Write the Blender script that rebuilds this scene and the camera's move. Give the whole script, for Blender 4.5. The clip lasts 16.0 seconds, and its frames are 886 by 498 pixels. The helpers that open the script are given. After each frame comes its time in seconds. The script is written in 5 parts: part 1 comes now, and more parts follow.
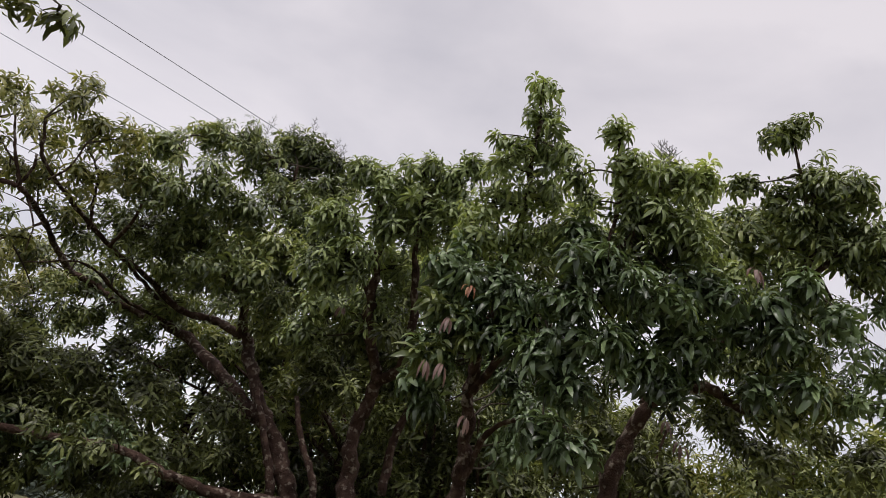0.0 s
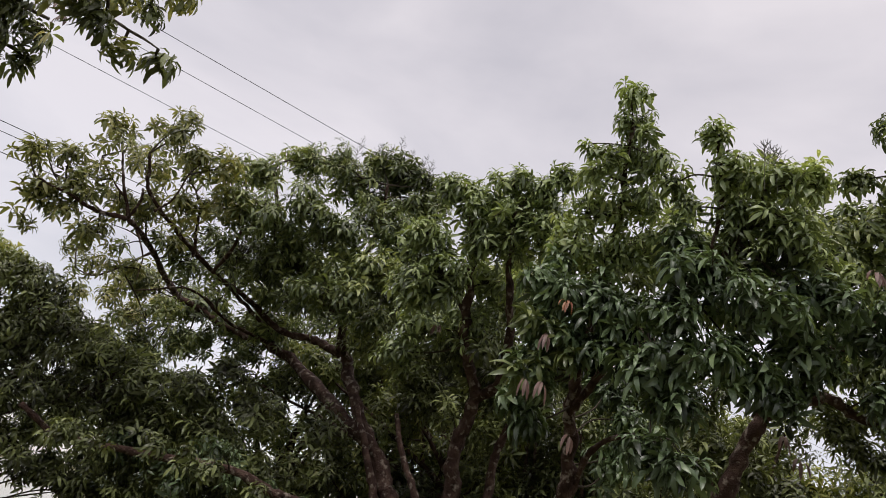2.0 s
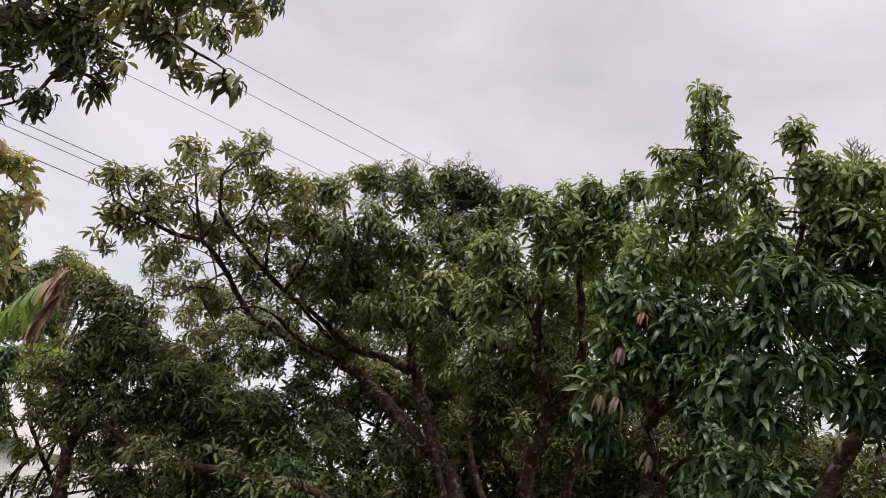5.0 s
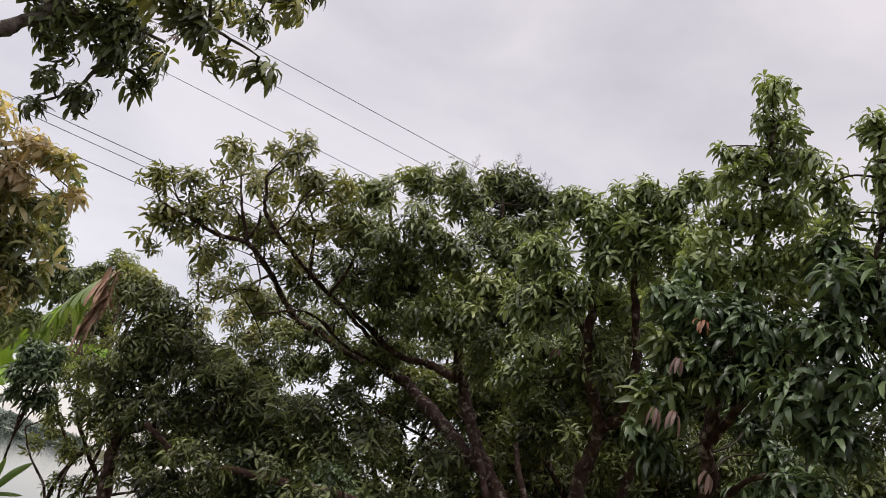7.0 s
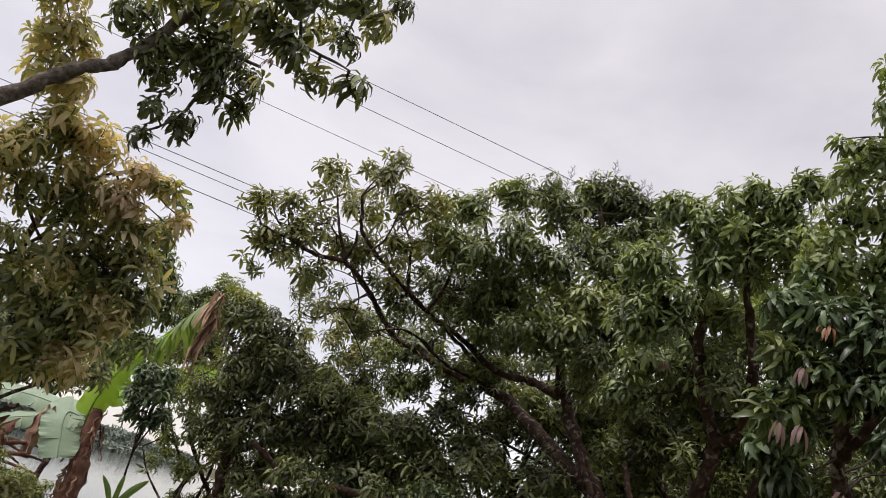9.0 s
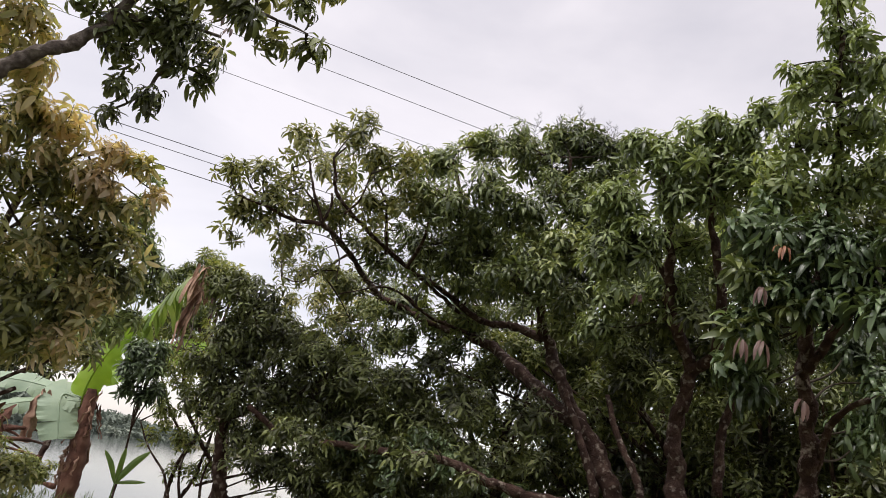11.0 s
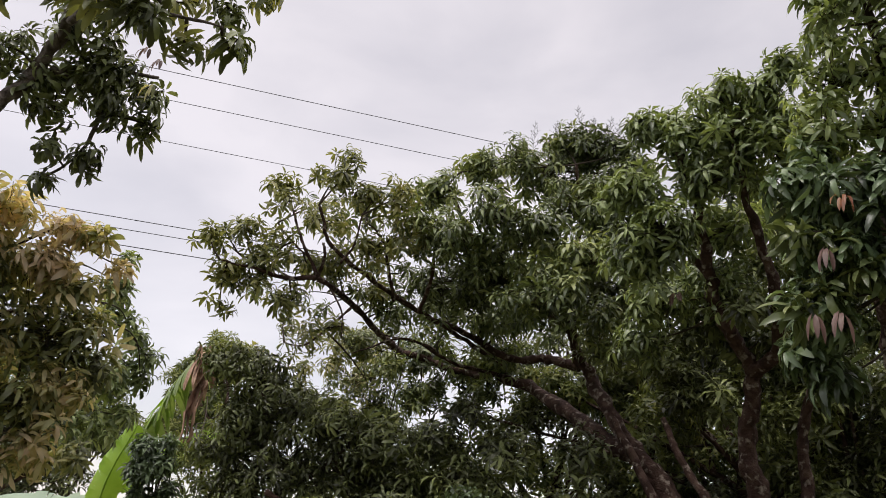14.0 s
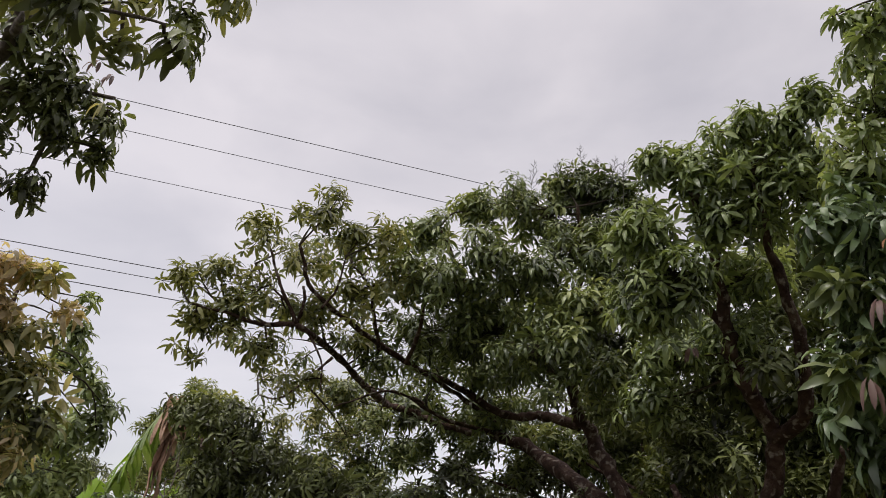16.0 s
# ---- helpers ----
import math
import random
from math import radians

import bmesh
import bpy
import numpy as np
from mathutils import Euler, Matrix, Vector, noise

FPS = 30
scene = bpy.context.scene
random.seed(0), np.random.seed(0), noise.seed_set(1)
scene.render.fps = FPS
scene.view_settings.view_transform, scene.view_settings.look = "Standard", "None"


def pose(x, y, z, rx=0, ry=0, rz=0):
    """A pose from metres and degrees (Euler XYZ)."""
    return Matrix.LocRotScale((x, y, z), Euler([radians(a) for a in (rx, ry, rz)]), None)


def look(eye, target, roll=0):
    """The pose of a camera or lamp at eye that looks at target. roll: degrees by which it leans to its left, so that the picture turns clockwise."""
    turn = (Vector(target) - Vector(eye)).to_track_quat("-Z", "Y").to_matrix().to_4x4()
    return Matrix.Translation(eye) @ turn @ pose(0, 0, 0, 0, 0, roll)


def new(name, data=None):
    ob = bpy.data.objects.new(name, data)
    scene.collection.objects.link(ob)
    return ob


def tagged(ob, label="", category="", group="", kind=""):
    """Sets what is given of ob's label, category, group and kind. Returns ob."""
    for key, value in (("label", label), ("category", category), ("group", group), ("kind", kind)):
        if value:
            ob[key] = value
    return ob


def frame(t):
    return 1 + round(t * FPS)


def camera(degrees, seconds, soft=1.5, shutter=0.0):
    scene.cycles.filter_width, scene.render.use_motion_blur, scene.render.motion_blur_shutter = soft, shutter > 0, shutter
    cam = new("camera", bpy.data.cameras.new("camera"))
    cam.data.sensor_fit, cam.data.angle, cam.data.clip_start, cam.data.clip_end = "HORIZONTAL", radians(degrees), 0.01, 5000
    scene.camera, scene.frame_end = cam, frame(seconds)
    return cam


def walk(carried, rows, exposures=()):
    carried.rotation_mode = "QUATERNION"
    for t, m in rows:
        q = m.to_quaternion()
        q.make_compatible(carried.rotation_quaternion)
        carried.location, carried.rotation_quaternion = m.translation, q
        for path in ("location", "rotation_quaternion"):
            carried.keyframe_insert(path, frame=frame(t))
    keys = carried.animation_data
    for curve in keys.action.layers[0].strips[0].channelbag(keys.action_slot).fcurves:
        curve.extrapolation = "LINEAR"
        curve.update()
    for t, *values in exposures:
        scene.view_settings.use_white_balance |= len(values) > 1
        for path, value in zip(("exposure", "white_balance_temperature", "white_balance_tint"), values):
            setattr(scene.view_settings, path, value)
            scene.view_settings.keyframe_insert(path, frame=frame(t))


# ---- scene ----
# A mango orchard on the bank of a lake, under an overcast sky.
cam = camera(60.7, 16.0, soft=0.9)
PATH = [
    (0, (0.383, 0.415, 1.262), (0.289, 2.256, 2.038), 14.4),
    (0.5, (0.354, 0.444, 1.324), (0.159, 2.29, 2.069), 15.0),
    (1, (0.351, 0.442, 1.33), (0.091, 2.283, 2.067), 15.3),
    (1.5, (0.348, 0.446, 1.344), (0.053, 2.282, 2.08), 15.1),
    (2, (0.344, 0.458, 1.347), (0.011, 2.285, 2.089), 14.7),
    (2.5, (0.339, 0.458, 1.346), (-0.023, 2.278, 2.093), 14.8),
    (3, (0.244, 0.494, 1.355), (-0.16, 2.306, 2.098), 14.8),
    (3.5, (0.219, 0.509, 1.355), (-0.265, 2.306, 2.087), 15.7),
    (4, (0.259, 0.491, 1.348), (-0.246, 2.281, 2.083), 15.6),
    (6.5, (0.36, 0.828, 1.409), (-0.21, 2.598, 2.145), 16.8),
    (7, (0.319, 0.898, 1.426), (-0.33, 2.645, 2.151), 17.7),
    (7.5, (0.301, 0.932, 1.433), (-0.412, 2.654, 2.159), 18.5),
    (8, (0.299, 0.978, 1.427), (-0.481, 2.675, 2.143), 19.2),
    (8.5, (0.282, 1.019, 1.42), (-0.545, 2.697, 2.129), 19.2),
    (8.7, (0.27, 1.046, 1.428), (-0.596, 2.708, 2.126), 19.4),
    (10.8, (0.401, 0.943, 1.346), (-0.467, 2.618, 2.007), 13.9),
    (11, (0.431, 0.916, 1.318), (-0.402, 2.63, 1.927), 13.3),
    (11.5, (0.404, 1.057, 1.281), (-0.406, 2.783, 1.884), 10.4),
    (12, (0.323, 1.235, 1.369), (-0.476, 2.939, 2.045), 8.3),
    (12.5, (0.323, 1.403, 1.371), (-0.48, 3.107, 2.043), 6.7),
    (13, (0.408, 1.581, 1.396), (-0.417, 3.275, 2.069), 7.0),
    (13.5, (0.404, 1.735, 1.382), (-0.465, 3.394, 2.083), 6.6),
    (14, (0.244, 1.922, 1.398), (-0.65, 3.552, 2.137), 5.1),
    (14.5, (-0.078, 2.129, 1.549), (-0.956, 3.719, 2.387), 4.6),
    (15, (-0.162, 2.243, 1.606), (-1.041, 3.833, 2.444), 4.6),
    (15.5, (-0.102, 2.383, 1.647), (-0.978, 3.972, 2.487), 4.8),
    (16, (-0.019, 2.536, 1.663), (-0.891, 4.122, 2.515), 6.0),
]
EXPOSURES = [(0.0, -0.08), (4.0, -0.04), (8.0, 0.0), (11.0, 0.20), (11.5, 0.22), (12.5, 0.08), (14.0, 0.06), (14.5, -0.05), (15.5, -0.06), (16.0, -0.13)]
walk(cam, [(t, look(eye, target, roll)) for t, eye, target, roll in PATH], EXPOSURES)

# ---- world and light ----
SUN_UP, SUN_ROUND = 58.0, 200.0
world = bpy.data.worlds.new("overcast_sky")
scene.world = world
world.use_nodes = True


def build_world():
    nt = world.node_tree
    nt.nodes.clear()
    out = nt.nodes.new("ShaderNodeOutputWorld")
    add = nt.nodes.new("ShaderNodeAddShader")
    clear, cloud = nt.nodes.new("ShaderNodeBackground"), nt.nodes.new("ShaderNodeBackground")
    sky = nt.nodes.new("ShaderNodeTexSky")
    sky.sky_type, sky.sun_disc = "NISHITA", False
    sky.sun_elevation, sky.sun_rotation = radians(SUN_UP), radians(SUN_ROUND)
    clear.inputs["Strength"].default_value = 0.05
    nt.links.new(sky.outputs[0], clear.inputs["Color"])
    co = nt.nodes.new("ShaderNodeTexCoord")
    mp = nt.nodes.new("ShaderNodeMapping")
    mp.inputs["Scale"].default_value = (1.0, 1.0, 2.2)
    nt.links.new(co.outputs["Generated"], mp.inputs["Vector"])
    n1 = nt.nodes.new("ShaderNodeTexNoise")
    n1.inputs["Scale"].default_value, n1.inputs["Detail"].default_value, n1.inputs["Roughness"].default_value = 2.6, 5.0, 0.5
    n1.inputs["Distortion"].default_value = 0.3
    nt.links.new(mp.outputs[0], n1.inputs["Vector"])
    ramp = nt.nodes.new("ShaderNodeValToRGB")
    ramp.color_ramp.elements[0].position, ramp.color_ramp.elements[0].color = 0.32, (0.62, 0.567, 0.573, 1)
    ramp.color_ramp.elements[1].position, ramp.color_ramp.elements[1].color = 0.62, (0.836, 0.759, 0.750, 1)
    nt.links.new(n1.outputs[0], ramp.inputs[0])
    nt.links.new(ramp.outputs[0], cloud.inputs["Color"])
    split = nt.nodes.new("ShaderNodeSeparateXYZ")
    nt.links.new(co.outputs["Generated"], split.inputs[0])
    rise = nt.nodes.new("ShaderNodeMapRange")
    rise.inputs["From Min"].default_value, rise.inputs["From Max"].default_value = 0.72, 1.0
    rise.inputs["To Min"].default_value, rise.inputs["To Max"].default_value = 0.92, 3.1
    nt.links.new(split.outputs["Z"], rise.inputs["Value"])
    nt.links.new(rise.outputs[0], cloud.inputs["Strength"])
    nt.links.new(clear.outputs[0], add.inputs[0])
    nt.links.new(cloud.outputs[0], add.inputs[1])
    nt.links.new(add.outputs[0], out.inputs["Surface"])


build_world()
sun_data = bpy.data.lights.new("sun", "SUN")
sun_data.energy, sun_data.angle, sun_data.color = 1.4, radians(25), (1.0, 0.96, 0.90)
sun = new("sun", sun_data)
sun.matrix_world = look((0, 0, 30), Vector((0, 0, 30)) - Vector((math.sin(radians(SUN_ROUND)) * math.cos(radians(SUN_UP)), math.cos(radians(SUN_ROUND)) * math.cos(radians(SUN_UP)), math.sin(radians(SUN_UP)))))


# ---- materials ----
def material(name, colours, scale=6.0, rough=0.6, bump=0.0, bump_scale=40.0, island=False, through_light=0.0, spec=0.5, patch=None):
    """A surface whose colour runs through the given ramp by noise (and by leaf, where island is set)."""
    mat = bpy.data.materials.new(name)
    mat.use_nodes = True
    nt = mat.node_tree
    bsdf = nt.nodes["Principled BSDF"]
    co = nt.nodes.new("ShaderNodeTexCoord")
    ns = nt.nodes.new("ShaderNodeTexNoise")
    ns.inputs["Scale"].default_value, ns.inputs["Detail"].default_value = scale, 6.0
    nt.links.new(co.outputs["Object"], ns.inputs["Vector"])
    ramp = nt.nodes.new("ShaderNodeValToRGB")
    els = ramp.color_ramp.elements
    while len(els) < len(colours):
        els.new(0.5)
    for i, c in enumerate(colours):
        els[i].position = 0.25 + 0.5 * i / (len(colours) - 1) if not island else 0.08 + 0.86 * i / (len(colours) - 1)
        els[i].color = (*c, 1)
    drive = ns.outputs[0]
    if island:
        geo = nt.nodes.new("ShaderNodeNewGeometry")
        mix = nt.nodes.new("ShaderNodeMath")
        mix.operation = "MULTIPLY_ADD"
        mix.inputs[1].default_value = 0.62
        shift = nt.nodes.new("ShaderNodeMath")
        shift.operation = "MULTIPLY_ADD"
        shift.inputs[1].default_value, shift.inputs[2].default_value = 1.5, -0.55
        nt.links.new(ns.outputs[0], shift.inputs[0])
        nt.links.new(geo.outputs["Random Per Island"], mix.inputs[0])
        nt.links.new(shift.outputs[0], mix.inputs[2])
        drive = mix.outputs[0]
    nt.links.new(drive, ramp.inputs[0])
    colour = ramp.outputs[0]
    if patch:
        pc, pscale, lo, hi = patch
        pn = nt.nodes.new("ShaderNodeTexNoise")
        pn.inputs["Scale"].default_value, pn.inputs["Detail"].default_value = pscale, 8.0
        nt.links.new(co.outputs["Object"], pn.inputs["Vector"])
        pr = nt.nodes.new("ShaderNodeMapRange")
        pr.inputs["From Min"].default_value, pr.inputs["From Max"].default_value = lo, hi
        nt.links.new(pn.outputs[0], pr.inputs["Value"])
        mx = nt.nodes.new("ShaderNodeMix")
        mx.data_type = "RGBA"
        nt.links.new(pr.outputs[0], mx.inputs["Factor"])
        nt.links.new(colour, mx.inputs["A"])
        mx.inputs["B"].default_value = (*pc, 1)
        colour = mx.outputs["Result"]
    nt.links.new(colour, bsdf.inputs["Base Color"])
    bsdf.inputs["Roughness"].default_value = rough
    bsdf.inputs["Specular IOR Level"].default_value = spec
    if bump:
        bn = nt.nodes.new("ShaderNodeTexNoise")
        bn.inputs["Scale"].default_value, bn.inputs["Detail"].default_value = bump_scale, 6.0
        nt.links.new(co.outputs["Object"], bn.inputs["Vector"])
        bp = nt.nodes.new("ShaderNodeBump")
        bp.inputs["Strength"].default_value, bp.inputs["Distance"].default_value = bump, 0.02
        nt.links.new(bn.outputs[0], bp.inputs["Height"])
        nt.links.new(bp.outputs[0], bsdf.inputs["Normal"])
    if through_light:
        tr = nt.nodes.new("ShaderNodeBsdfTranslucent")
        bright = nt.nodes.new("ShaderNodeMix")
        bright.data_type, bright.blend_type = "RGBA", "MULTIPLY"
        bright.inputs["Factor"].default_value = 1.0
        nt.links.new(colour, bright.inputs["A"])
        bright.inputs["B"].default_value = (1.6, 1.6, 0.75, 1)
        nt.links.new(bright.outputs["Result"], tr.inputs["Color"])
        ms = nt.nodes.new("ShaderNodeMixShader")
        ms.inputs[0].default_value = through_light
        nt.links.new(bsdf.outputs[0], ms.inputs[1])
        nt.links.new(tr.outputs[0], ms.inputs[2])
        nt.links.new(ms.outputs[0], nt.nodes["Material Output"].inputs["Surface"])
    return mat


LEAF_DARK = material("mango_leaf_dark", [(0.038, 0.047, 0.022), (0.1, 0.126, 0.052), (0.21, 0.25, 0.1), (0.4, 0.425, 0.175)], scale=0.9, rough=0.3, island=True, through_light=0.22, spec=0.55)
# bluish dark leaf; also paints in the shade of low and inner clumps
LEAF_DEEP_SHADED = material("mango_leaf_deep_shaded", [(0.027, 0.035, 0.019), (0.068, 0.093, 0.048), (0.155, 0.215, 0.11), (0.29, 0.37, 0.185)], scale=0.9, rough=0.32, island=True, through_light=0.2, spec=0.55)
# fresh green leaf, ramp raised to paint in light on upper clumps
LEAF_FRESH_LIT = material("mango_leaf_fresh_lit", [(0.054, 0.066, 0.031), (0.148, 0.184, 0.083), (0.3, 0.36, 0.155), (0.5, 0.55, 0.255)], scale=0.9, rough=0.34, island=True, through_light=0.25, spec=0.55)
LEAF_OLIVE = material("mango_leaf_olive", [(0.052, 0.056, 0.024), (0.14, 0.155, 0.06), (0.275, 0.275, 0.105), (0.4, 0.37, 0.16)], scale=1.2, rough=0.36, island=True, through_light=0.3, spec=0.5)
# dull brownish leaf; also paints shade into back, low and thicket clumps
LEAF_DUSK_SHADED = material("mango_leaf_dusk_shaded", [(0.031, 0.033, 0.016), (0.08, 0.089, 0.038), (0.165, 0.19, 0.075), (0.33, 0.365, 0.14)], scale=1.1, rough=0.36, island=True, through_light=0.2, spec=0.45)
LEAF_YELLOW = material("mango_leaf_yellow", [(0.135, 0.15, 0.07), (0.33, 0.315, 0.165), (0.54, 0.455, 0.28), (0.66, 0.52, 0.41)], scale=0.8, rough=0.5, island=True, through_light=0.45, spec=0.3)
LEAF_BLUSH = material("mango_leaf_blush", [(0.2, 0.17, 0.1), (0.41, 0.335, 0.225), (0.58, 0.46, 0.36), (0.68, 0.53, 0.46)], scale=0.9, rough=0.5, island=True, through_light=0.42, spec=0.3)
# yellow-green leaf, ramp lifted to paint in sunlight on the trees behind
LEAF_FAR = material("far_leaf", [(0.056, 0.072, 0.03), (0.125, 0.15, 0.052), (0.24, 0.265, 0.09), (0.41, 0.39, 0.145)], scale=0.5, rough=0.5, island=True, through_light=0.3, spec=0.35)
LEAF_RED = material("young_red_leaf", [(0.176, 0.063, 0.0315), (0.288, 0.108, 0.054), (0.36, 0.171, 0.081)], scale=8, rough=0.45, island=True, through_light=0.25)
LEAF_PINK = material("young_pink_leaf", [(0.08, 0.04, 0.034), (0.14, 0.078, 0.066), (0.22, 0.135, 0.11)], scale=8, rough=0.5, island=True, through_light=0.2)
BARK = material("mango_bark", [(0.019, 0.010, 0.008), (0.056, 0.031, 0.024), (0.12, 0.077, 0.06)], scale=9, rough=0.9, bump=1.0, bump_scale=45, patch=((0.25, 0.205, 0.17), 13.0, 0.55, 0.66), spec=0.2)
BARK_GREY = material("grey_bark", [(0.035, 0.026, 0.022), (0.10, 0.080, 0.066), (0.22, 0.19, 0.16)], scale=16, rough=0.9, bump=0.8, bump_scale=35, spec=0.2)
TWIG = material("twig_bark", [(0.035, 0.026, 0.020), (0.08, 0.062, 0.045)], scale=10, rough=0.85, spec=0.2)
STALK = material("flower_stalk", [(0.06, 0.06, 0.045), (0.11, 0.10, 0.08)], scale=20, rough=0.8, spec=0.2)
BANANA_GREEN = material("banana_leaf_green", [(0.17, 0.30, 0.035), (0.27, 0.42, 0.05), (0.33, 0.46, 0.08)], scale=2.5, rough=0.4, bump=0.25, bump_scale=25, through_light=0.35, spec=0.4)
PLANT_GREEN = material("plant_leaf_green", [(0.07, 0.12, 0.025), (0.12, 0.19, 0.04), (0.18, 0.25, 0.06)], scale=4, rough=0.4, through_light=0.3, spec=0.4)
BANANA_DULL = material("banana_leaf_dull", [(0.1485, 0.2125, 0.078), (0.2565, 0.3375, 0.13), (0.3645, 0.4125, 0.208)], scale=3, rough=0.5, bump=0.3, bump_scale=25, through_light=0.25, spec=0.35)
BANANA_PALE = material("banana_leaf_pale", [(0.22, 0.30, 0.21), (0.30, 0.39, 0.27), (0.36, 0.44, 0.30)], scale=2.5, rough=0.45, bump=0.25, bump_scale=25, through_light=0.1, spec=0.4)
BANANA_DRY = material("banana_leaf_dry", [(0.189, 0.108, 0.0743), (0.378, 0.2362, 0.1688), (0.594, 0.405, 0.297)], scale=5, rough=0.85, bump=0.8, bump_scale=30, spec=0.2)
BANANA_STEM = material("banana_stem", [(0.055, 0.025, 0.018), (0.14, 0.065, 0.045), (0.24, 0.13, 0.09)], scale=5, rough=0.8, bump=0.8, bump_scale=25, spec=0.25)
GRASS = material("grass_blade", [(0.05, 0.09, 0.025), (0.10, 0.15, 0.04), (0.18, 0.20, 0.07)], scale=1.0, rough=0.6, island=True, through_light=0.25)
SOIL = material("ground_soil", [(0.06, 0.065, 0.028), (0.10, 0.10, 0.05), (0.17, 0.14, 0.09)], scale=0.8, rough=0.95, bump=0.6, bump_scale=12, spec=0.15)
WIRE = material("wire_metal", [(0.05, 0.05, 0.055), (0.09, 0.09, 0.10)], scale=4, rough=0.5)
POLE = material("pole_concrete", [(0.22, 0.21, 0.20), (0.32, 0.31, 0.29)], scale=6, rough=0.9, bump=0.4, bump_scale=20)
WATER = material("lake_water", [(0.045, 0.055, 0.05), (0.06, 0.07, 0.065)], scale=0.05, rough=0.08, bump=0.1, bump_scale=7, spec=0.25)
# lightened base colours paint distance haze into the woods
HAZED_WOODS = material("far_woods", [(0.13, 0.155, 0.13), (0.19, 0.22, 0.18), (0.27, 0.3, 0.24)], scale=0.06, rough=0.8, island=True, spec=0.1)


# ---- mesh helpers ----
def mesh_of(name, verts, tris, mat, smooth=True):
    """One mesh from arrays of corners and triangles."""
    verts, tris = np.asarray(verts, np.float32).reshape(-1, 3), np.asarray(tris, np.int32).reshape(-1, 3)
    me = bpy.data.meshes.new(name)
    me.vertices.add(len(verts))
    me.vertices.foreach_set("co", verts.ravel())
    me.loops.add(tris.size)
    me.loops.foreach_set("vertex_index", tris.ravel())
    me.polygons.add(len(tris))
    me.polygons.foreach_set("loop_start", np.arange(0, tris.size, 3, dtype=np.int32))
    me.polygons.foreach_set("use_smooth", np.full(len(tris), smooth))
    me.materials.append(mat)
    me.update(calc_edges=True)
    me.validate()
    return me


def join(chunks):
    """Joins (corners, triangles) pairs into one pair."""
    vs, ts, n = [], [], 0
    for v, t in chunks:
        vs.append(np.asarray(v, float).reshape(-1, 3))
        ts.append(np.asarray(t, int).reshape(-1, 3) + n)
        n += len(vs[-1])
    return np.concatenate(vs), np.concatenate(ts)


def part(name, pair, mat, parent, label="", smooth=True, kind=""):
    """A part of a thing: one mesh object under it."""
    ob = new(name, mesh_of(name, pair[0], pair[1], mat, smooth))
    ob.parent = parent
    if parent is not None:
        ob.matrix_parent_inverse = Matrix.Translation(-parent.matrix_basis.translation)
    return tagged(ob, label, "", "", kind)


def thing(name, place, label, category, group="", kind=""):
    ob = new(name)
    ob.location = place
    ob.empty_display_size = 0.2
    return tagged(ob, label, category, group, kind)


def curve_through(points, steps=6):
    """A smooth line (Catmull-Rom) through a few points."""
    p = [np.array(q, float) for q in points]
    p = [2 * p[0] - p[1]] + p + [2 * p[-1] - p[-2]]
    out = []
    for i in range(1, len(p) - 2):
        for k in range(steps):
            u = k / steps
            out.append(0.5 * (2 * p[i] + (p[i + 1] - p[i - 1]) * u + (2 * p[i - 1] - 5 * p[i] + 4 * p[i + 1] - p[i + 2]) * u * u + (3 * p[i] - p[i - 1] - 3 * p[i + 1] + p[i + 2]) * u ** 3))
    out.append(p[-2])
    return np.array(out)


def tube(line, r0, r1, sides=9, rough=0.0, seed=0):
    """A tapered tube along a line, with an uneven skin."""
    line = np.asarray(line, float)
    n = len(line)
    rng = np.random.default_rng(seed)
    d = np.gradient(line, axis=0)
    d /= np.linalg.norm(d, axis=1)[:, None] + 1e-9
    ref = np.array([0.31, 0.95, 0.1])
    a = np.cross(d, ref)
    a /= np.linalg.norm(a, axis=1)[:, None] + 1e-9
    b = np.cross(d, a)
    ang = np.linspace(0, 2 * np.pi, sides, endpoint=False)
    r = np.linspace(r0, r1, n)[:, None] * (1 + rough * rng.uniform(-1, 1, (n, sides)) + rough * rng.uniform(-1, 1, (n, 1)))
    v = line[:, None, :] + r[..., None] * (np.cos(ang)[None, :, None] * a[:, None, :] + np.sin(ang)[None, :, None] * b[:, None, :])
    i, j = np.meshgrid(np.arange(n - 1), np.arange(sides), indexing="ij")
    q = (i * sides + j).ravel(), (i * sides + (j + 1) % sides).ravel(), ((i + 1) * sides + (j + 1) % sides).ravel(), ((i + 1) * sides + j).ravel()
    tris = np.concatenate([np.stack([q[0], q[1], q[2]], 1), np.stack([q[0], q[2], q[3]], 1)])
    caps = [(0, k + 1, k) for k in range(1, sides - 1)] + [((n - 1) * sides, (n - 1) * sides + k, (n - 1) * sides + k + 1) for k in range(1, sides - 1)]
    return v.reshape(-1, 3), np.concatenate([tris, np.array(caps)])


def wavy(line, seed, much):
    """The same line with small crooks in it."""
    rng = np.random.default_rng(seed)
    off = rng.normal(size=line.shape)
    off = (off + np.roll(off, 1, 0) + np.roll(off, -1, 0)) / 3
    off[0] = off[-1] = 0
    return line + off * much


# where a leaf is cut along its rib, and its width there
LEAF_CUTS = (((0.0, 0.45, 1.0), (0, 1.0, 0)), ((0.0, 0.27, 0.66, 1.0), (0, 0.92, 0.88, 0)), ((0.0, 0.2, 0.5, 0.8, 1.0), (0, 0.8, 1.0, 0.66, 0)))


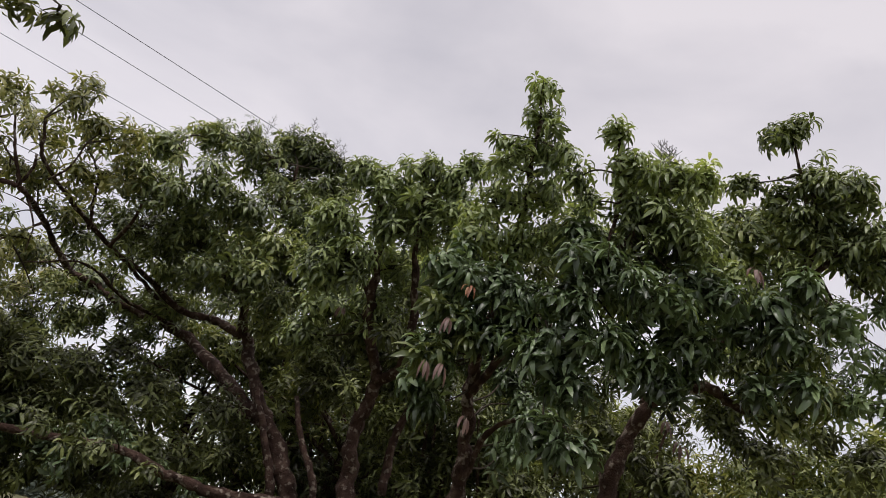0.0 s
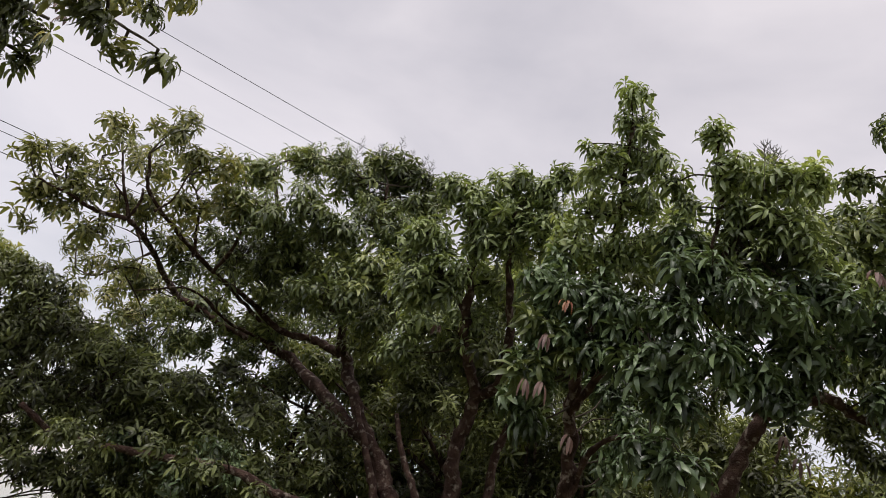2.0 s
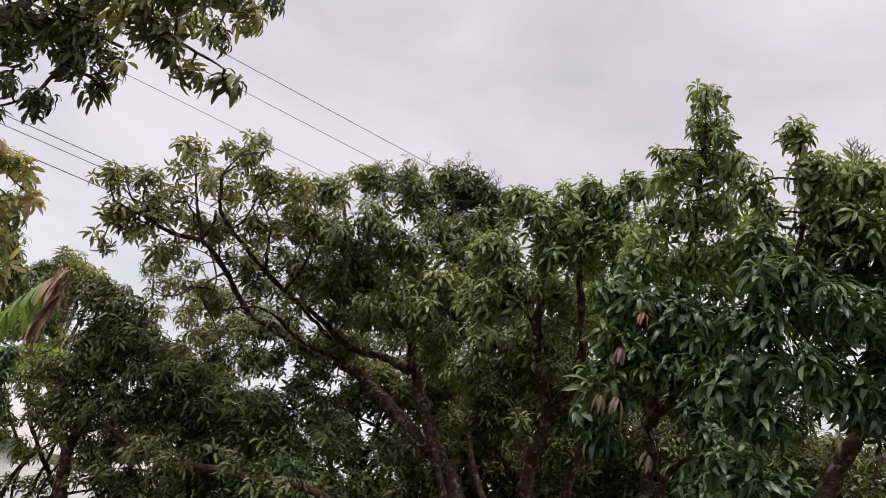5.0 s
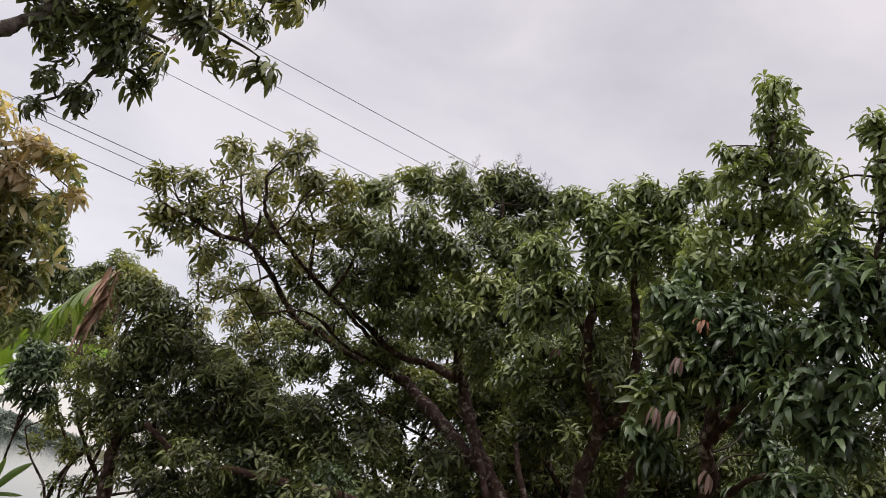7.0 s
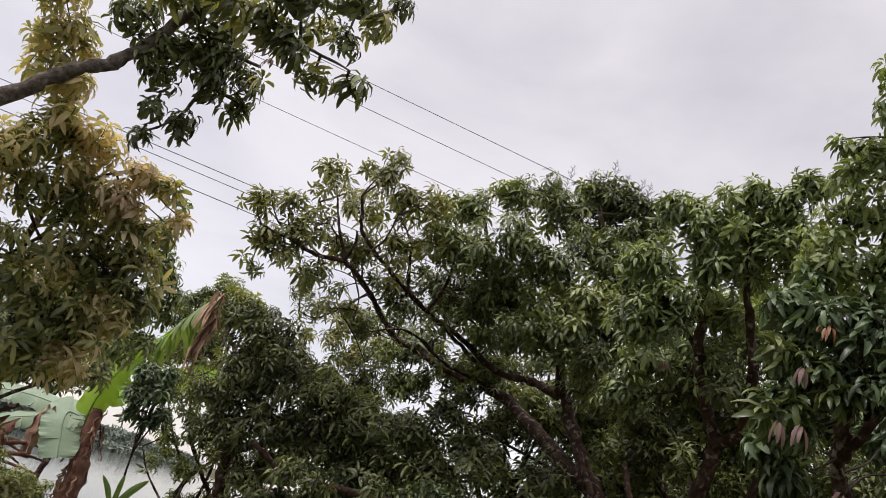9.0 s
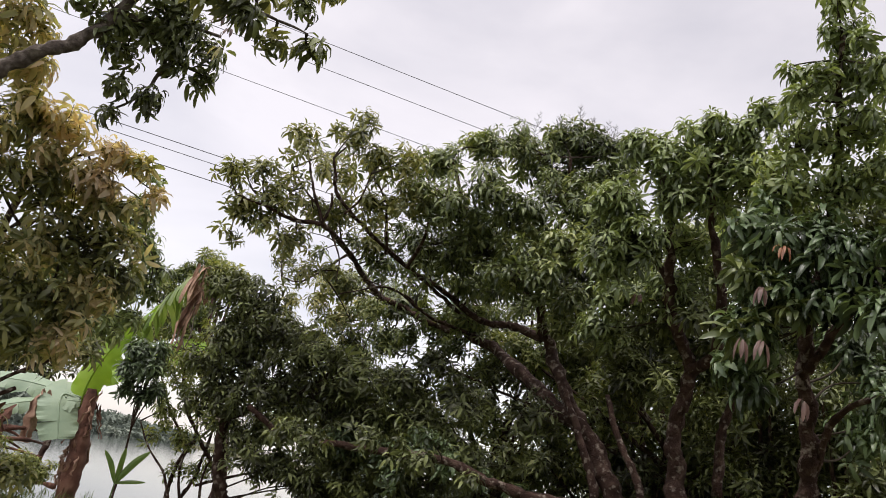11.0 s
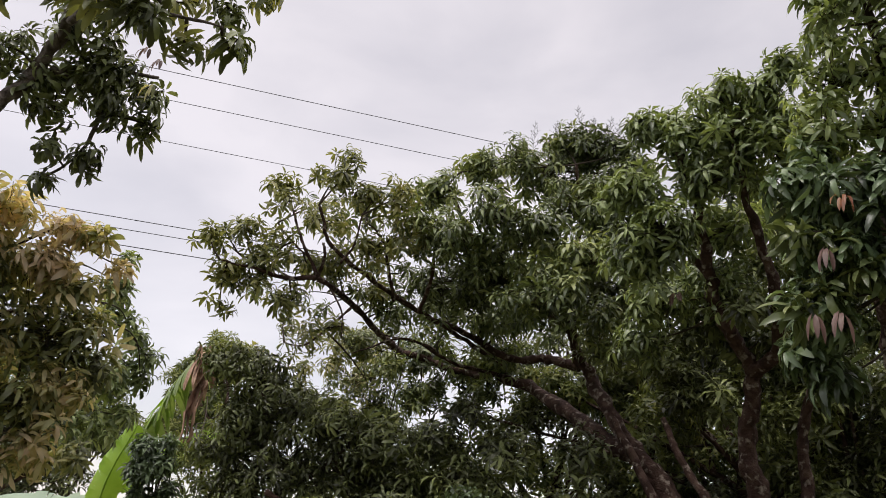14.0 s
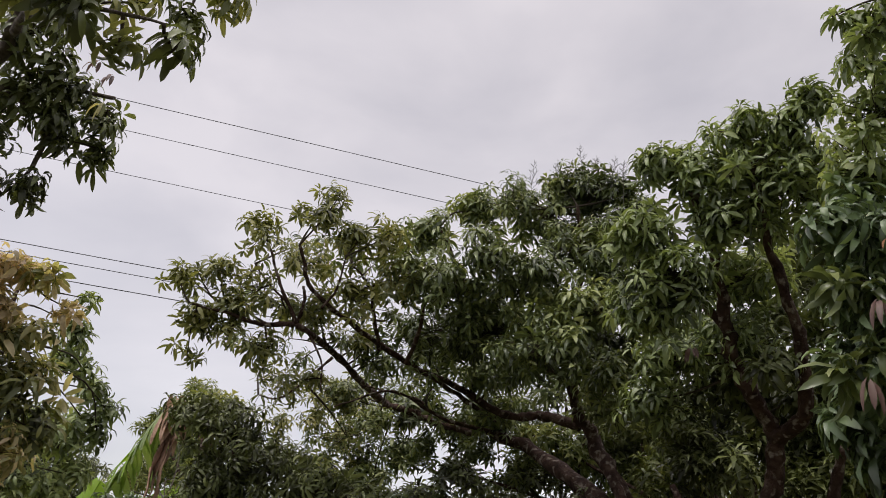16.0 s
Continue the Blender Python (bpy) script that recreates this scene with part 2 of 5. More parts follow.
def leaf(base, way, length, width, droop, fold, fine=True):
    """A lance-shaped leaf, folded along its rib and hanging over."""
    stations, shape = LEAF_CUTS[int(fine)]
    p, d, last = np.array(base, float), np.array(way, float), 0.0
    d /= np.linalg.norm(d)
    side = np.cross(d, (0, 0, 1.0))
    side = side / (np.linalg.norm(side) + 1e-6)
    verts, rows = [], []
    for s, w in zip(stations, shape):
        p = p + d * (s - last) * length
        d = d + np.array((0, 0, -1.0)) * droop * (s - last + 0.05)
        d /= np.linalg.norm(d)
        last = s
        up = np.cross(side, d)
        rows.append(len(verts))
        verts.append(p)
        if w:
            verts.append(p + side * width * w / 2 + up * fold * width * w / 2)
            verts.append(p - side * width * w / 2 + up * fold * width * w / 2)
    tris = []
    for k in range(len(rows) - 1):
        a, b = rows[k], rows[k + 1]
        tip_a, tip_b = shape[k] == 0, shape[k + 1] == 0
        if tip_a:
            tris += [(a, b + 1, b), (a, b, b + 2)]
        elif tip_b:
            tris += [(a, a + 1, b), (a, b, a + 2)]
        else:
            tris += [(a, a + 1, b + 1), (a, b + 1, b), (a, b, b + 2), (a, b + 2, a + 2)]
    return np.array(verts), np.array(tris)


def rosette(rng, length, fine=True, count=(9, 14), hang=1.0):
    """A tuft of leaves round the end of a twig."""
    n = int(rng.integers(*count))
    turn = rng.uniform(0, 6.3)
    bits = []
    for k in range(n):
        u = k / n
        az = turn + 2.4 * k + rng.uniform(-0.3, 0.3)
        el = radians(50 - 74 * u + rng.uniform(-18, 18))
        size = length * (0.62 + 0.42 * min(1, u * 2.2)) * rng.uniform(0.84, 1.1)
        way = (math.cos(az) * math.cos(el), math.sin(az) * math.cos(el), math.sin(el))
        base = np.array((way[0] * 0.02, way[1] * 0.02, -0.10 * u * length / 0.2 + 0.02))
        bits.append(leaf(base, way, size, size * rng.uniform(0.215, 0.29), hang * rng.uniform(0.8, 2.3), rng.uniform(0.1, 0.55), fine))
    return (*join(bits), bits)


def turns(rng, axis, count_axis):
    """Turning matrices that tip the upright towards the given axes and spin about it."""
    z = axis / (np.linalg.norm(axis, axis=1)[:, None] + 1e-9)
    a = rng.uniform(0, 2 * np.pi, count_axis)
    x = np.stack([np.cos(a), np.sin(a), np.zeros(count_axis)], 1)
    x -= z * np.sum(x * z, 1)[:, None]
    x /= np.linalg.norm(x, axis=1)[:, None] + 1e-9
    y = np.cross(z, x)
    return np.stack([x, y, z], 2)


def spread(templates, which, mats, places):
    """Copies of leaf tufts at many places, as one pair of arrays."""
    chunks = []
    for k, (v, t, *_) in enumerate(templates):
        pick = np.where(which == k)[0]
        if len(pick) == 0:
            continue
        vv = np.einsum("nij,vj->nvi", mats[pick], v) + places[pick][:, None, :]
        tt = t[None] + (np.arange(len(pick)) * len(v))[:, None, None]
        chunks.append((vv.reshape(-1, 3), tt.reshape(-1, 3)))
    return join(chunks)


TUFTS = {}


def tufts_for(length, fine, hang, count=(9, 14)):
    key = (length, fine, hang, count)
    if key not in TUFTS:
        rng = np.random.default_rng(int(length * 1000) + 7 * int(fine))
        TUFTS[key] = [rosette(rng, length, fine, count, hang) for _ in range(9)]
    return TUFTS[key]


def sticks(a, b, r):
    """Thin three-sided twigs from the places a to the places b."""
    d = b - a
    s = np.cross(d, (0.3, 0.2, 0.93))
    s /= np.linalg.norm(s, axis=1)[:, None] + 1e-9
    q = np.cross(d, s)
    q /= np.linalg.norm(q, axis=1)[:, None] + 1e-9
    ring = [s, -0.5 * s + 0.87 * q, -0.5 * s - 0.87 * q]
    v = np.stack([a + r * k for k in ring] + [b + 0.6 * r * k for k in ring], 1)
    base = np.array([(0, 1, 4), (0, 4, 3), (1, 2, 5), (1, 5, 4), (2, 0, 3), (2, 3, 5)])
    t = base[None] + (np.arange(len(a)) * 6)[:, None, None]
    return v.reshape(-1, 3), t.reshape(-1, 3)


def crown(top, base, nodes, clumps, leaf_mat, length, density, sprays, seed, fine=2, hang=1.0, flat=0.85, lower=0.5, fill=0.0):
    """Branches to every clump, twigs to every tuft, and the leaves: the foremost tufts as sprays of their own."""
    rng = np.random.default_rng(seed)
    c = np.array(clumps)
    if fill:
        gap = np.linalg.norm(c[:, None, :3] - c[None, :, :3], axis=2)
        extra = []
        for i in range(len(c)):
            for j in range(i + 1, len(c)):
                if 0.9 * max(c[i, 3], c[j, 3]) < gap[i, j] < 1.15 * (c[i, 3] + c[j, 3]):
                    m = (c[i] + c[j]) / 2
                    extra.append((m[0], m[1] + 0.1, m[2] - 0.3 * m[3], m[3] * 0.62))
        keep = rng.permutation(len(extra))[:int(fill * len(c))]
        c = np.concatenate([c, np.array(extra)[keep]]) if len(keep) else c
    wood, tips, hearts, axes = [], [], [], []
    for k, (x, y, z, r) in enumerate(c):
        heart = np.array((x, y, z))
        near = nodes[np.argmin(np.linalg.norm(nodes - heart, axis=1))]
        mid = (near + heart) / 2 + rng.uniform(-0.12, 0.12, 3) * np.linalg.norm(near - heart)
        if 0.12 < np.linalg.norm(near - heart) < (9 if sprays else 1.1):
            wood.append(tube(curve_through([near, mid, heart], 5), 0.008 + 0.008 * r / 0.4, 0.005, 6, 0.08, seed + 50 + k))
        n = max(4, int(density * 4 * math.pi * r * r))
        d = rng.normal(size=(n, 3))
        d /= np.linalg.norm(d, axis=1)[:, None]
        d = d[(d[:, 2] > -0.35) | (rng.uniform(size=n) < lower)]
        rad = max(r - 0.35 * length, 0.45 * r) * (0.36 + 0.66 * np.sqrt(rng.uniform(size=len(d))))
        # an uneven outline: lobes and hollows of its own on every clump
        lobes = sum(np.cos(d @ rng.normal(scale=2.6, size=3) + rng.uniform(0, 6.3)) for _ in range(3))
        rad = rad * np.clip(1 + 0.19 * lobes, 0.5, 1.5) * np.where(rng.uniform(size=len(d)) < 0.07, 1.25, 1.0)
        p = heart + d * rad[:, None] * np.array((1, 1, flat))
        others = np.delete(c, k, 0)
        if len(others):
            deep = (np.linalg.norm(p[:, None, :] - others[None, :, :3], axis=2) < 0.62 * others[None, :, 3]).any(1)
            keep = ~deep | (rng.uniform(size=len(p)) < 0.35)
            p, d = p[keep], d[keep]
        tips.append(p)
        hearts.append(np.repeat(heart[None], len(p), 0) + rng.normal(scale=0.12 * r, size=p.shape))
        axes.append(d * 0.55 + np.array((0, 0, 0.8)) + rng.normal(scale=0.36, size=d.shape))
    tips, hearts, axes = np.concatenate(tips), np.concatenate(hearts), np.concatenate(axes)
    if sprays:
        for w in wood:
            part("branch", w, TWIG, top)
        wood = []
    if fine:
        wood.append(sticks(hearts + (tips - hearts) * 0.05, tips, 0.0045))
    if wood:
        part("twig_mass", join(wood), TWIG, top, kind="stuff")
    count = len(tips)
    mats = turns(rng, axes, count) * rng.uniform(0.72, 1.22, count)[:, None, None]
    templates = tufts_for(length, fine, hang)
    which = rng.integers(0, len(templates), count)
    order = np.argsort(tips[:, 1] + rng.uniform(-0.4, 0.4, count))
    single, rest = order[:sprays], order[sprays:]
    if len(rest):
        part("foliage", spread(templates, which[rest], mats[rest], tips[rest]), leaf_mat, top, kind="stuff")
    shared = [mesh_of("leaf_spray", t[0], t[1], leaf_mat) for t in templates] if sprays else []
    leaves = [[mesh_of("leaf", v, t, leaf_mat) for v, t in tpl[2]] for tpl in templates] if sprays else []
    stem = mesh_of("leaf_spray", *sticks(np.array([(0, 0, -0.14)]), np.array([(0, 0, 0.03)]), 0.004), TWIG) if sprays else None
    for m, i in enumerate(single):
        apart = m < 22 and sprays >= 60
        ob = new("leaf_spray", stem if apart else shared[which[i]])
        ob.parent = top
        ob.matrix_basis = Matrix.Translation(Vector(tips[i]) - Vector(base)) @ Matrix(mats[i].tolist()).to_4x4()
        if apart:
            for me in leaves[which[i]]:
                new("leaf", me).parent = ob


def tree(name, label, base, limbs, crowns, seed, bark=BARK, group="mango trees", category="tree", rough=0.17):
    """A tree: trunk and limbs as tapered tubes, and one or more crowns (clumps, leaf, leaf length, density, single sprays, further settings)."""
    top = thing(name, base, label, category, group)
    nodes = []
    for k, limb in enumerate(limbs):
        line = curve_through(limb[:-2], 9)
        nodes.append(line[2:])
        part("trunk" if k == 0 else "limb", tube(wavy(line, seed + k, 0.25 * limb[-2]), limb[-2], limb[-1], 14 if limb[-2] > 0.05 else 8, rough, seed + k), bark, top)
    nodes = np.concatenate(nodes)
    for k, (clumps, leaf_mat, length, density, sprays, more) in enumerate(crowns):
        crown(top, base, nodes, clumps, leaf_mat, length, density, sprays, seed * 10 + k, **more)
    return top


# ---- ground, lake and far bank ----
LAKE_WAY = np.array((-0.65, 0.76))
SHORE_NEAR, SHORE_FAR, LAKE_LEVEL = 14.6, 260.0, -1.5
WEST_WAY, SHORE_WEST = np.array((-0.840, -0.543)), 31.8
EAST_WAY = np.array((0.839, 0.545))


def ground_height(x, y):
    s = x * LAKE_WAY[0] + y * LAKE_WAY[1]
    bank = np.clip((s - SHORE_NEAR) / 3.0, 0, 1)
    far = np.maximum(np.clip((s - SHORE_FAR) / 8.0, 0, 1), np.clip((x * WEST_WAY[0] + y * WEST_WAY[1] - SHORE_WEST) / 4.0, 0, 1))
    far = np.maximum(far, np.clip((x * EAST_WAY[0] + y * EAST_WAY[1] - 1.0) / 4.0, 0, 1)) * bank
    z = -2.6 * bank * bank * (3 - 2 * bank) + 2.0 * far
    return z + 0.06 * np.sin(x * 0.9 + 1.3) * np.cos(y * 0.8) * (1 - bank) - 0.1


def build_ground():
    k = np.concatenate([-np.geomspace(165, 2500, 12)[::-1], np.linspace(-160, -52, 28), np.linspace(-50, 50, 101), np.linspace(52, 160, 28), np.geomspace(165, 2500, 12)])
    kx, ky = np.meshgrid(k, k, indexing="ij")
    # turned so that one axis runs towards the lake
    gx = kx * LAKE_WAY[1] + ky * LAKE_WAY[0]
    gy = -kx * LAKE_WAY[0] + ky * LAKE_WAY[1]
    n = len(k)
    v = np.stack([gx, gy, ground_height(gx, gy)], 2).reshape(-1, 3)
    i, j = np.meshgrid(np.arange(n - 1), np.arange(n - 1), indexing="ij")
    a = (i * n + j).ravel()
    t = np.concatenate([np.stack([a, a + n, a + n + 1], 1), np.stack([a, a + n + 1, a + 1], 1)])
    ob = new("ground", mesh_of("ground", v, t, SOIL))
    tagged(ob, "grassy brown orchard soil sloping down to a lake", "ground", kind="structure")
    u, w = np.array((LAKE_WAY[1], -LAKE_WAY[0])), LAKE_WAY
    c = [u * a + w * b for a, b in ((-900, SHORE_NEAR + 0.3), (900, SHORE_NEAR + 0.3), (900, SHORE_FAR + 4), (-900, SHORE_FAR + 4))]
    lake = new("water", mesh_of("water", [(q[0], q[1], LAKE_LEVEL) for q in c], [(0, 1, 2), (0, 2, 3)], WATER, False))
    tagged(lake, "still grey lake water reflecting the overcast sky", "lake", kind="structure")


build_ground()


def build_far_bank():
    rng = np.random.default_rng(5)
    along, inland = np.array((-0.543, 0.840)), WEST_WAY
    places = []
    for k in range(560):
        if k < 430:
            a, c = rng.uniform(70, 330), SHORE_WEST + 5.5 + rng.uniform(0, 12)
            q = along * a + inland * c
        else:
            q = np.array((rng.uniform(-42, 75), rng.uniform(70, 84)))
        r = rng.uniform(0.9, 1.9)
        h = rng.uniform(0.2, 2.0) * (1 + 0.3 * math.sin(q[1] * 0.09))
        m = 42
        d = rng.normal(size=(m, 3))
        d /= np.linalg.norm(d, axis=1)[:, None]
        places.append(np.array((q[0], q[1], -0.6 + h)) + d * r * rng.uniform(0.7, 1.05, (m, 1)))
    # reeds at the water's edge
    m = 9000
    a, c = rng.uniform(70, 330, m), SHORE_WEST + 2.2 + rng.uniform(-1, 3, m)
    places.append(np.stack([along[0] * a + inland[0] * c, along[1] * a + inland[1] * c, rng.uniform(-1.5, -0.7, m)], 1))
    p = np.concatenate(places)
    n = len(p)
    templates = []
    for k in range(4):
        v = rng.normal(scale=0.42, size=(9, 3))
        templates.append((v, np.arange(9).reshape(3, 3)))
    mats = turns(rng, rng.normal(size=(n, 3)), n)
    ob = new("far_woods", mesh_of("far_woods", *spread(templates, rng.integers(0, 4, n), mats, p), HAZED_WOODS, False))
    tagged(ob, "green woods along the far lake shore with painted-in haze", "woods", kind="stuff")


build_far_bank()

# ---- the plan: limbs as points with two radii, crowns as clumps (x, y, z, radius) ----
CROWN_A_TOP = [
    (-6.29, 8.03, 4.72, 0.21), (-5.95, 8.30, 4.80, 0.29), (-5.53, 8.39, 5.31, 0.32), (-5.04, 8.62, 5.57, 0.34),
    (-4.80, 8.65, 5.80, 0.21), (-5.53, 9.15, 5.23, 0.40), (-5.69, 8.58, 4.66, 0.34), (-6.18, 8.29, 4.36, 0.32),
    (-6.28, 8.38, 3.87, 0.23), (-5.92, 8.57, 4.21, 0.24), (-5.55, 9.55, 4.81, 0.36), (-4.68, 8.97, 5.35, 0.38),
    (-4.35, 9.11, 5.46, 0.24), (-5.59, 8.86, 4.10, 0.30), (-5.28, 9.18, 3.81, 0.29), (-6.83, 12.44, 4.60, 0.43),
    (-4.73, 9.19, 4.80, 0.37), (-4.34, 9.35, 4.96, 0.38), (-5.90, 8.49, 4.45, 0.27), (-5.35, 10.26, 4.65, 0.30),
    (-5.65, 9.14, 4.66, 0.28),
    (-6.53, 8.30, 4.82, 0.09), (-6.37, 8.30, 4.89, 0.08),
]
CROWN_A_MID = [
    (-4.13, 9.62, 5.67, 0.40), (-3.76, 10.04, 6.16, 0.37), (-3.76, 9.41, 4.96, 0.52), (-3.23, 9.54, 5.20, 0.45),
    (-4.45, 10.56, 4.75, 0.50), (-3.43, 10.22, 4.72, 0.55), (-2.76, 9.80, 5.00, 0.45), (-2.64, 9.69, 4.17, 0.50),
    (-4.01, 11.73, 4.57, 0.36), (-2.21, 9.88, 4.66, 0.44), (-6.03, 12.91, 4.48, 0.36), (-5.40, 13.12, 4.14, 0.31),
    (-5.73, 11.52, 3.92, 0.32), (-5.43, 12.41, 3.79, 0.29), (-4.69, 12.75, 3.78, 0.31), (-2.25, 10.79, 4.18, 0.43),
    (-4.35, 12.25, 4.19, 0.37),
]
CROWN_A_BACK = [
    (-2.93, 10.59, 6.28, 0.50), (-2.40, 10.62, 6.55, 0.50), (-3.42, 10.39, 6.32, 0.42), (-2.10, 10.88, 6.19, 0.50),
    (-2.46, 10.34, 5.57, 0.47), (-2.10, 10.55, 5.30, 0.47), (-2.75, 10.50, 6.62, 0.26), (-2.05, 10.60, 6.50, 0.26),
    (-3.30, 10.40, 6.50, 0.24), (-1.85, 10.80, 6.25, 0.30),
]
CROWN_B = [
    (-1.13, 8.20, 5.26, 0.26), (-0.84, 8.30, 5.16, 0.37), (-1.26, 8.16, 4.58, 0.33), (-1.01, 8.25, 4.21, 0.38),
    (-1.35, 8.47, 4.04, 0.36), (-0.63, 8.51, 4.79, 0.37), (-0.45, 8.20, 5.46, 0.26), (-0.46, 8.38, 5.10, 0.37),
    (-0.06, 8.26, 5.40, 0.31), (-0.05, 8.46, 5.01, 0.43), (-0.56, 9.22, 4.58, 0.39), (-1.27, 9.47, 3.96, 0.37),
    (-1.54, 9.52, 3.56, 0.30), (-1.03, 9.68, 4.23, 0.34), (0.12, 8.15, 5.60, 0.22), (-0.72, 9.51, 4.10, 0.37),
]
CROWN_C_TOP = [
    (0.61, 6.51, 5.70, 0.17), (0.69, 6.68, 5.47, 0.22), (0.26, 6.82, 5.28, 0.06), (0.44, 6.86, 5.22, 0.13),
    (0.62, 6.86, 5.22, 0.22), (0.88, 6.84, 5.21, 0.24), (0.40, 7.00, 5.00, 0.18), (0.84, 7.03, 4.90, 0.31),
    (0.47, 7.15, 4.73, 0.31), (0.33, 7.31, 4.41, 0.31), (0.72, 7.29, 4.42, 0.34), (1.08, 7.19, 4.55, 0.31),
]
CROWN_C_LOW = [
    (0.13, 6.99, 3.89, 0.22), (0.56, 7.01, 3.82, 0.29), (0.12, 7.12, 3.55, 0.18), (0.38, 7.16, 3.43, 0.22),
    (0.23, 7.27, 3.06, 0.23), (0.89, 7.03, 3.72, 0.32), (1.15, 7.10, 3.44, 0.32), (0.71, 7.16, 3.39, 0.27),
    (1.01, 9.10, 3.53, 0.32), (1.34, 9.14, 3.25, 0.32), (1.21, 9.26, 2.76, 0.32),
]
CROWN_C_RIGHT = [
    (1.34, 6.15, 5.16, 0.16), (1.50, 6.29, 4.90, 0.25), (1.90, 6.24, 4.83, 0.29), (2.12, 6.15, 4.87, 0.20),
    (1.72, 6.49, 4.48, 0.34), (2.08, 6.45, 4.38, 0.34), (1.41, 6.36, 3.95, 0.32), (1.89, 6.24, 3.72, 0.32),
    (1.18, 6.35, 3.52, 0.31), (1.56, 6.37, 3.28, 0.29), (1.08, 6.49, 3.14, 0.26), (1.85, 6.54, 3.24, 0.27),
    (2.26, 6.74, 3.61, 0.29), (1.19, 6.44, 2.49, 0.21), (1.45, 6.41, 2.42, 0.16), (2.40, 6.53, 4.00, 0.31),
    (1.37, 6.53, 2.88, 0.24), (1.26, 6.65, 4.32, 0.26), (2.20, 6.70, 3.12, 0.20),
]
CROWN_D = [
    (3.02, 6.67, 5.87, 0.21), (3.11, 6.57, 5.95, 0.17), (2.83, 7.00, 5.49, 0.18), (3.15, 6.95, 5.37, 0.23),
    (3.45, 6.76, 5.46, 0.34), (3.72, 6.65, 5.41, 0.33), (3.42, 7.01, 5.07, 0.37), (3.01, 7.21, 5.02, 0.32),
    (3.80, 6.89, 4.96, 0.37), (4.10, 6.75, 4.91, 0.37), (2.88, 7.40, 4.75, 0.34), (3.68, 7.26, 4.35, 0.34),
    (3.59, 7.48, 3.93, 0.37), (3.28, 7.64, 3.83, 0.37), (3.87, 7.46, 3.59, 0.28), (3.59, 7.65, 3.40, 0.31),
    (4.27, 6.78, 4.68, 0.31),
]
CROWN_E = [
    (-6.80, 9.20, 3.44, 0.38), (-6.47, 9.52, 3.28, 0.54), (-6.56, 9.57, 2.61, 0.54), (-6.09, 9.88, 2.93, 0.54),
    (-5.65, 10.21, 2.74, 0.46), (-6.10, 9.97, 2.20, 0.63), (-6.55, 9.65, 1.90, 0.46), (-5.47, 10.40, 2.14, 0.54),
    (-4.97, 10.70, 2.12, 0.46), (-5.74, 10.25, 1.75, 0.46), (-4.86, 10.78, 1.59, 0.42), (-6.18, 9.95, 1.39, 0.38),
    (-4.97, 11.31, 2.75, 0.35), (-4.63, 11.54, 2.16, 0.44), (-6.94, 9.29, 2.33, 0.29), (-5.38, 10.49, 1.37, 0.42),
    (-5.86, 10.18, 1.13, 0.38), (-5.44, 10.45, 1.05, 0.38), (-4.92, 10.76, 1.22, 0.42), (-4.38, 11.03, 1.40, 0.42),
    (-3.94, 11.23, 1.47, 0.42),
]
CROWN_F = [
    (-6.50, 5.03, 4.32, 0.35), (-6.50, 5.32, 3.86, 0.35), (-6.24, 5.92, 3.43, 0.39), (-6.48, 5.61, 3.33, 0.39),
    (-6.43, 5.89, 2.78, 0.42), (-6.14, 6.22, 2.94, 0.42), (-5.88, 6.49, 3.07, 0.27), (-6.37, 6.09, 2.26, 0.42),
    (-6.09, 6.40, 2.45, 0.39), (-5.88, 6.60, 2.67, 0.26), (-6.19, 6.36, 1.95, 0.32), (-6.43, 6.07, 1.83, 0.32),
    (-6.78, 5.08, 3.47, 0.51), (-6.75, 5.50, 2.48, 0.51),
]
CROWN_F_TOP = [
    (-6.16, 4.94, 4.63, 0.19), (-6.28, 5.21, 3.99, 0.25), (-6.11, 5.51, 3.91, 0.28), (-5.87, 5.87, 3.84, 0.28),
    (-5.67, 6.12, 3.81, 0.20), (-5.55, 6.36, 3.58, 0.14), (-5.77, 6.21, 3.34, 0.28), (-5.95, 5.92, 3.51, 0.28),
    (-6.25, 5.03, 4.31, 0.25), (-6.21, 5.53, 3.61, 0.25), (-6.31, 4.68, 4.63, 0.28), (-6.15, 4.83, 4.77, 0.19),
    (-6.23, 4.54, 4.93, 0.31),
]
CROWN_N = [
    (-4.92, 4.96, 4.62, 0.27), (-4.69, 5.09, 4.81, 0.32), (-4.50, 5.40, 4.70, 0.22), (-4.76, 5.22, 4.54, 0.31),
    (-5.04, 5.00, 4.36, 0.19), (-5.16, 5.16, 3.87, 0.13), (-4.95, 5.31, 4.06, 0.18), (-4.58, 5.50, 4.43, 0.17),
    (-5.08, 4.84, 4.50, 0.19), (-5.15, 4.57, 4.69, 0.26), (-4.78, 4.82, 5.00, 0.32), (-5.11, 5.09, 4.09, 0.13),
]
CROWN_N_NEAR = [
    (-2.82, 4.00, 3.90, 0.20), (-2.70, 4.20, 3.81, 0.14), (-2.51, 4.34, 3.84, 0.12), (-3.01, 4.42, 4.35, 0.15),
    (-3.10, 4.78, 4.59, 0.16), (-3.06, 4.98, 4.94, 0.16), (-2.96, 5.04, 5.15, 0.14), (-2.92, 3.84, 3.97, 0.20),
    (-2.73, 3.85, 4.17, 0.22), (-3.08, 3.65, 3.96, 0.24), (-3.04, 4.61, 4.85, 0.21), (-3.26, 3.47, 3.91, 0.22),
]
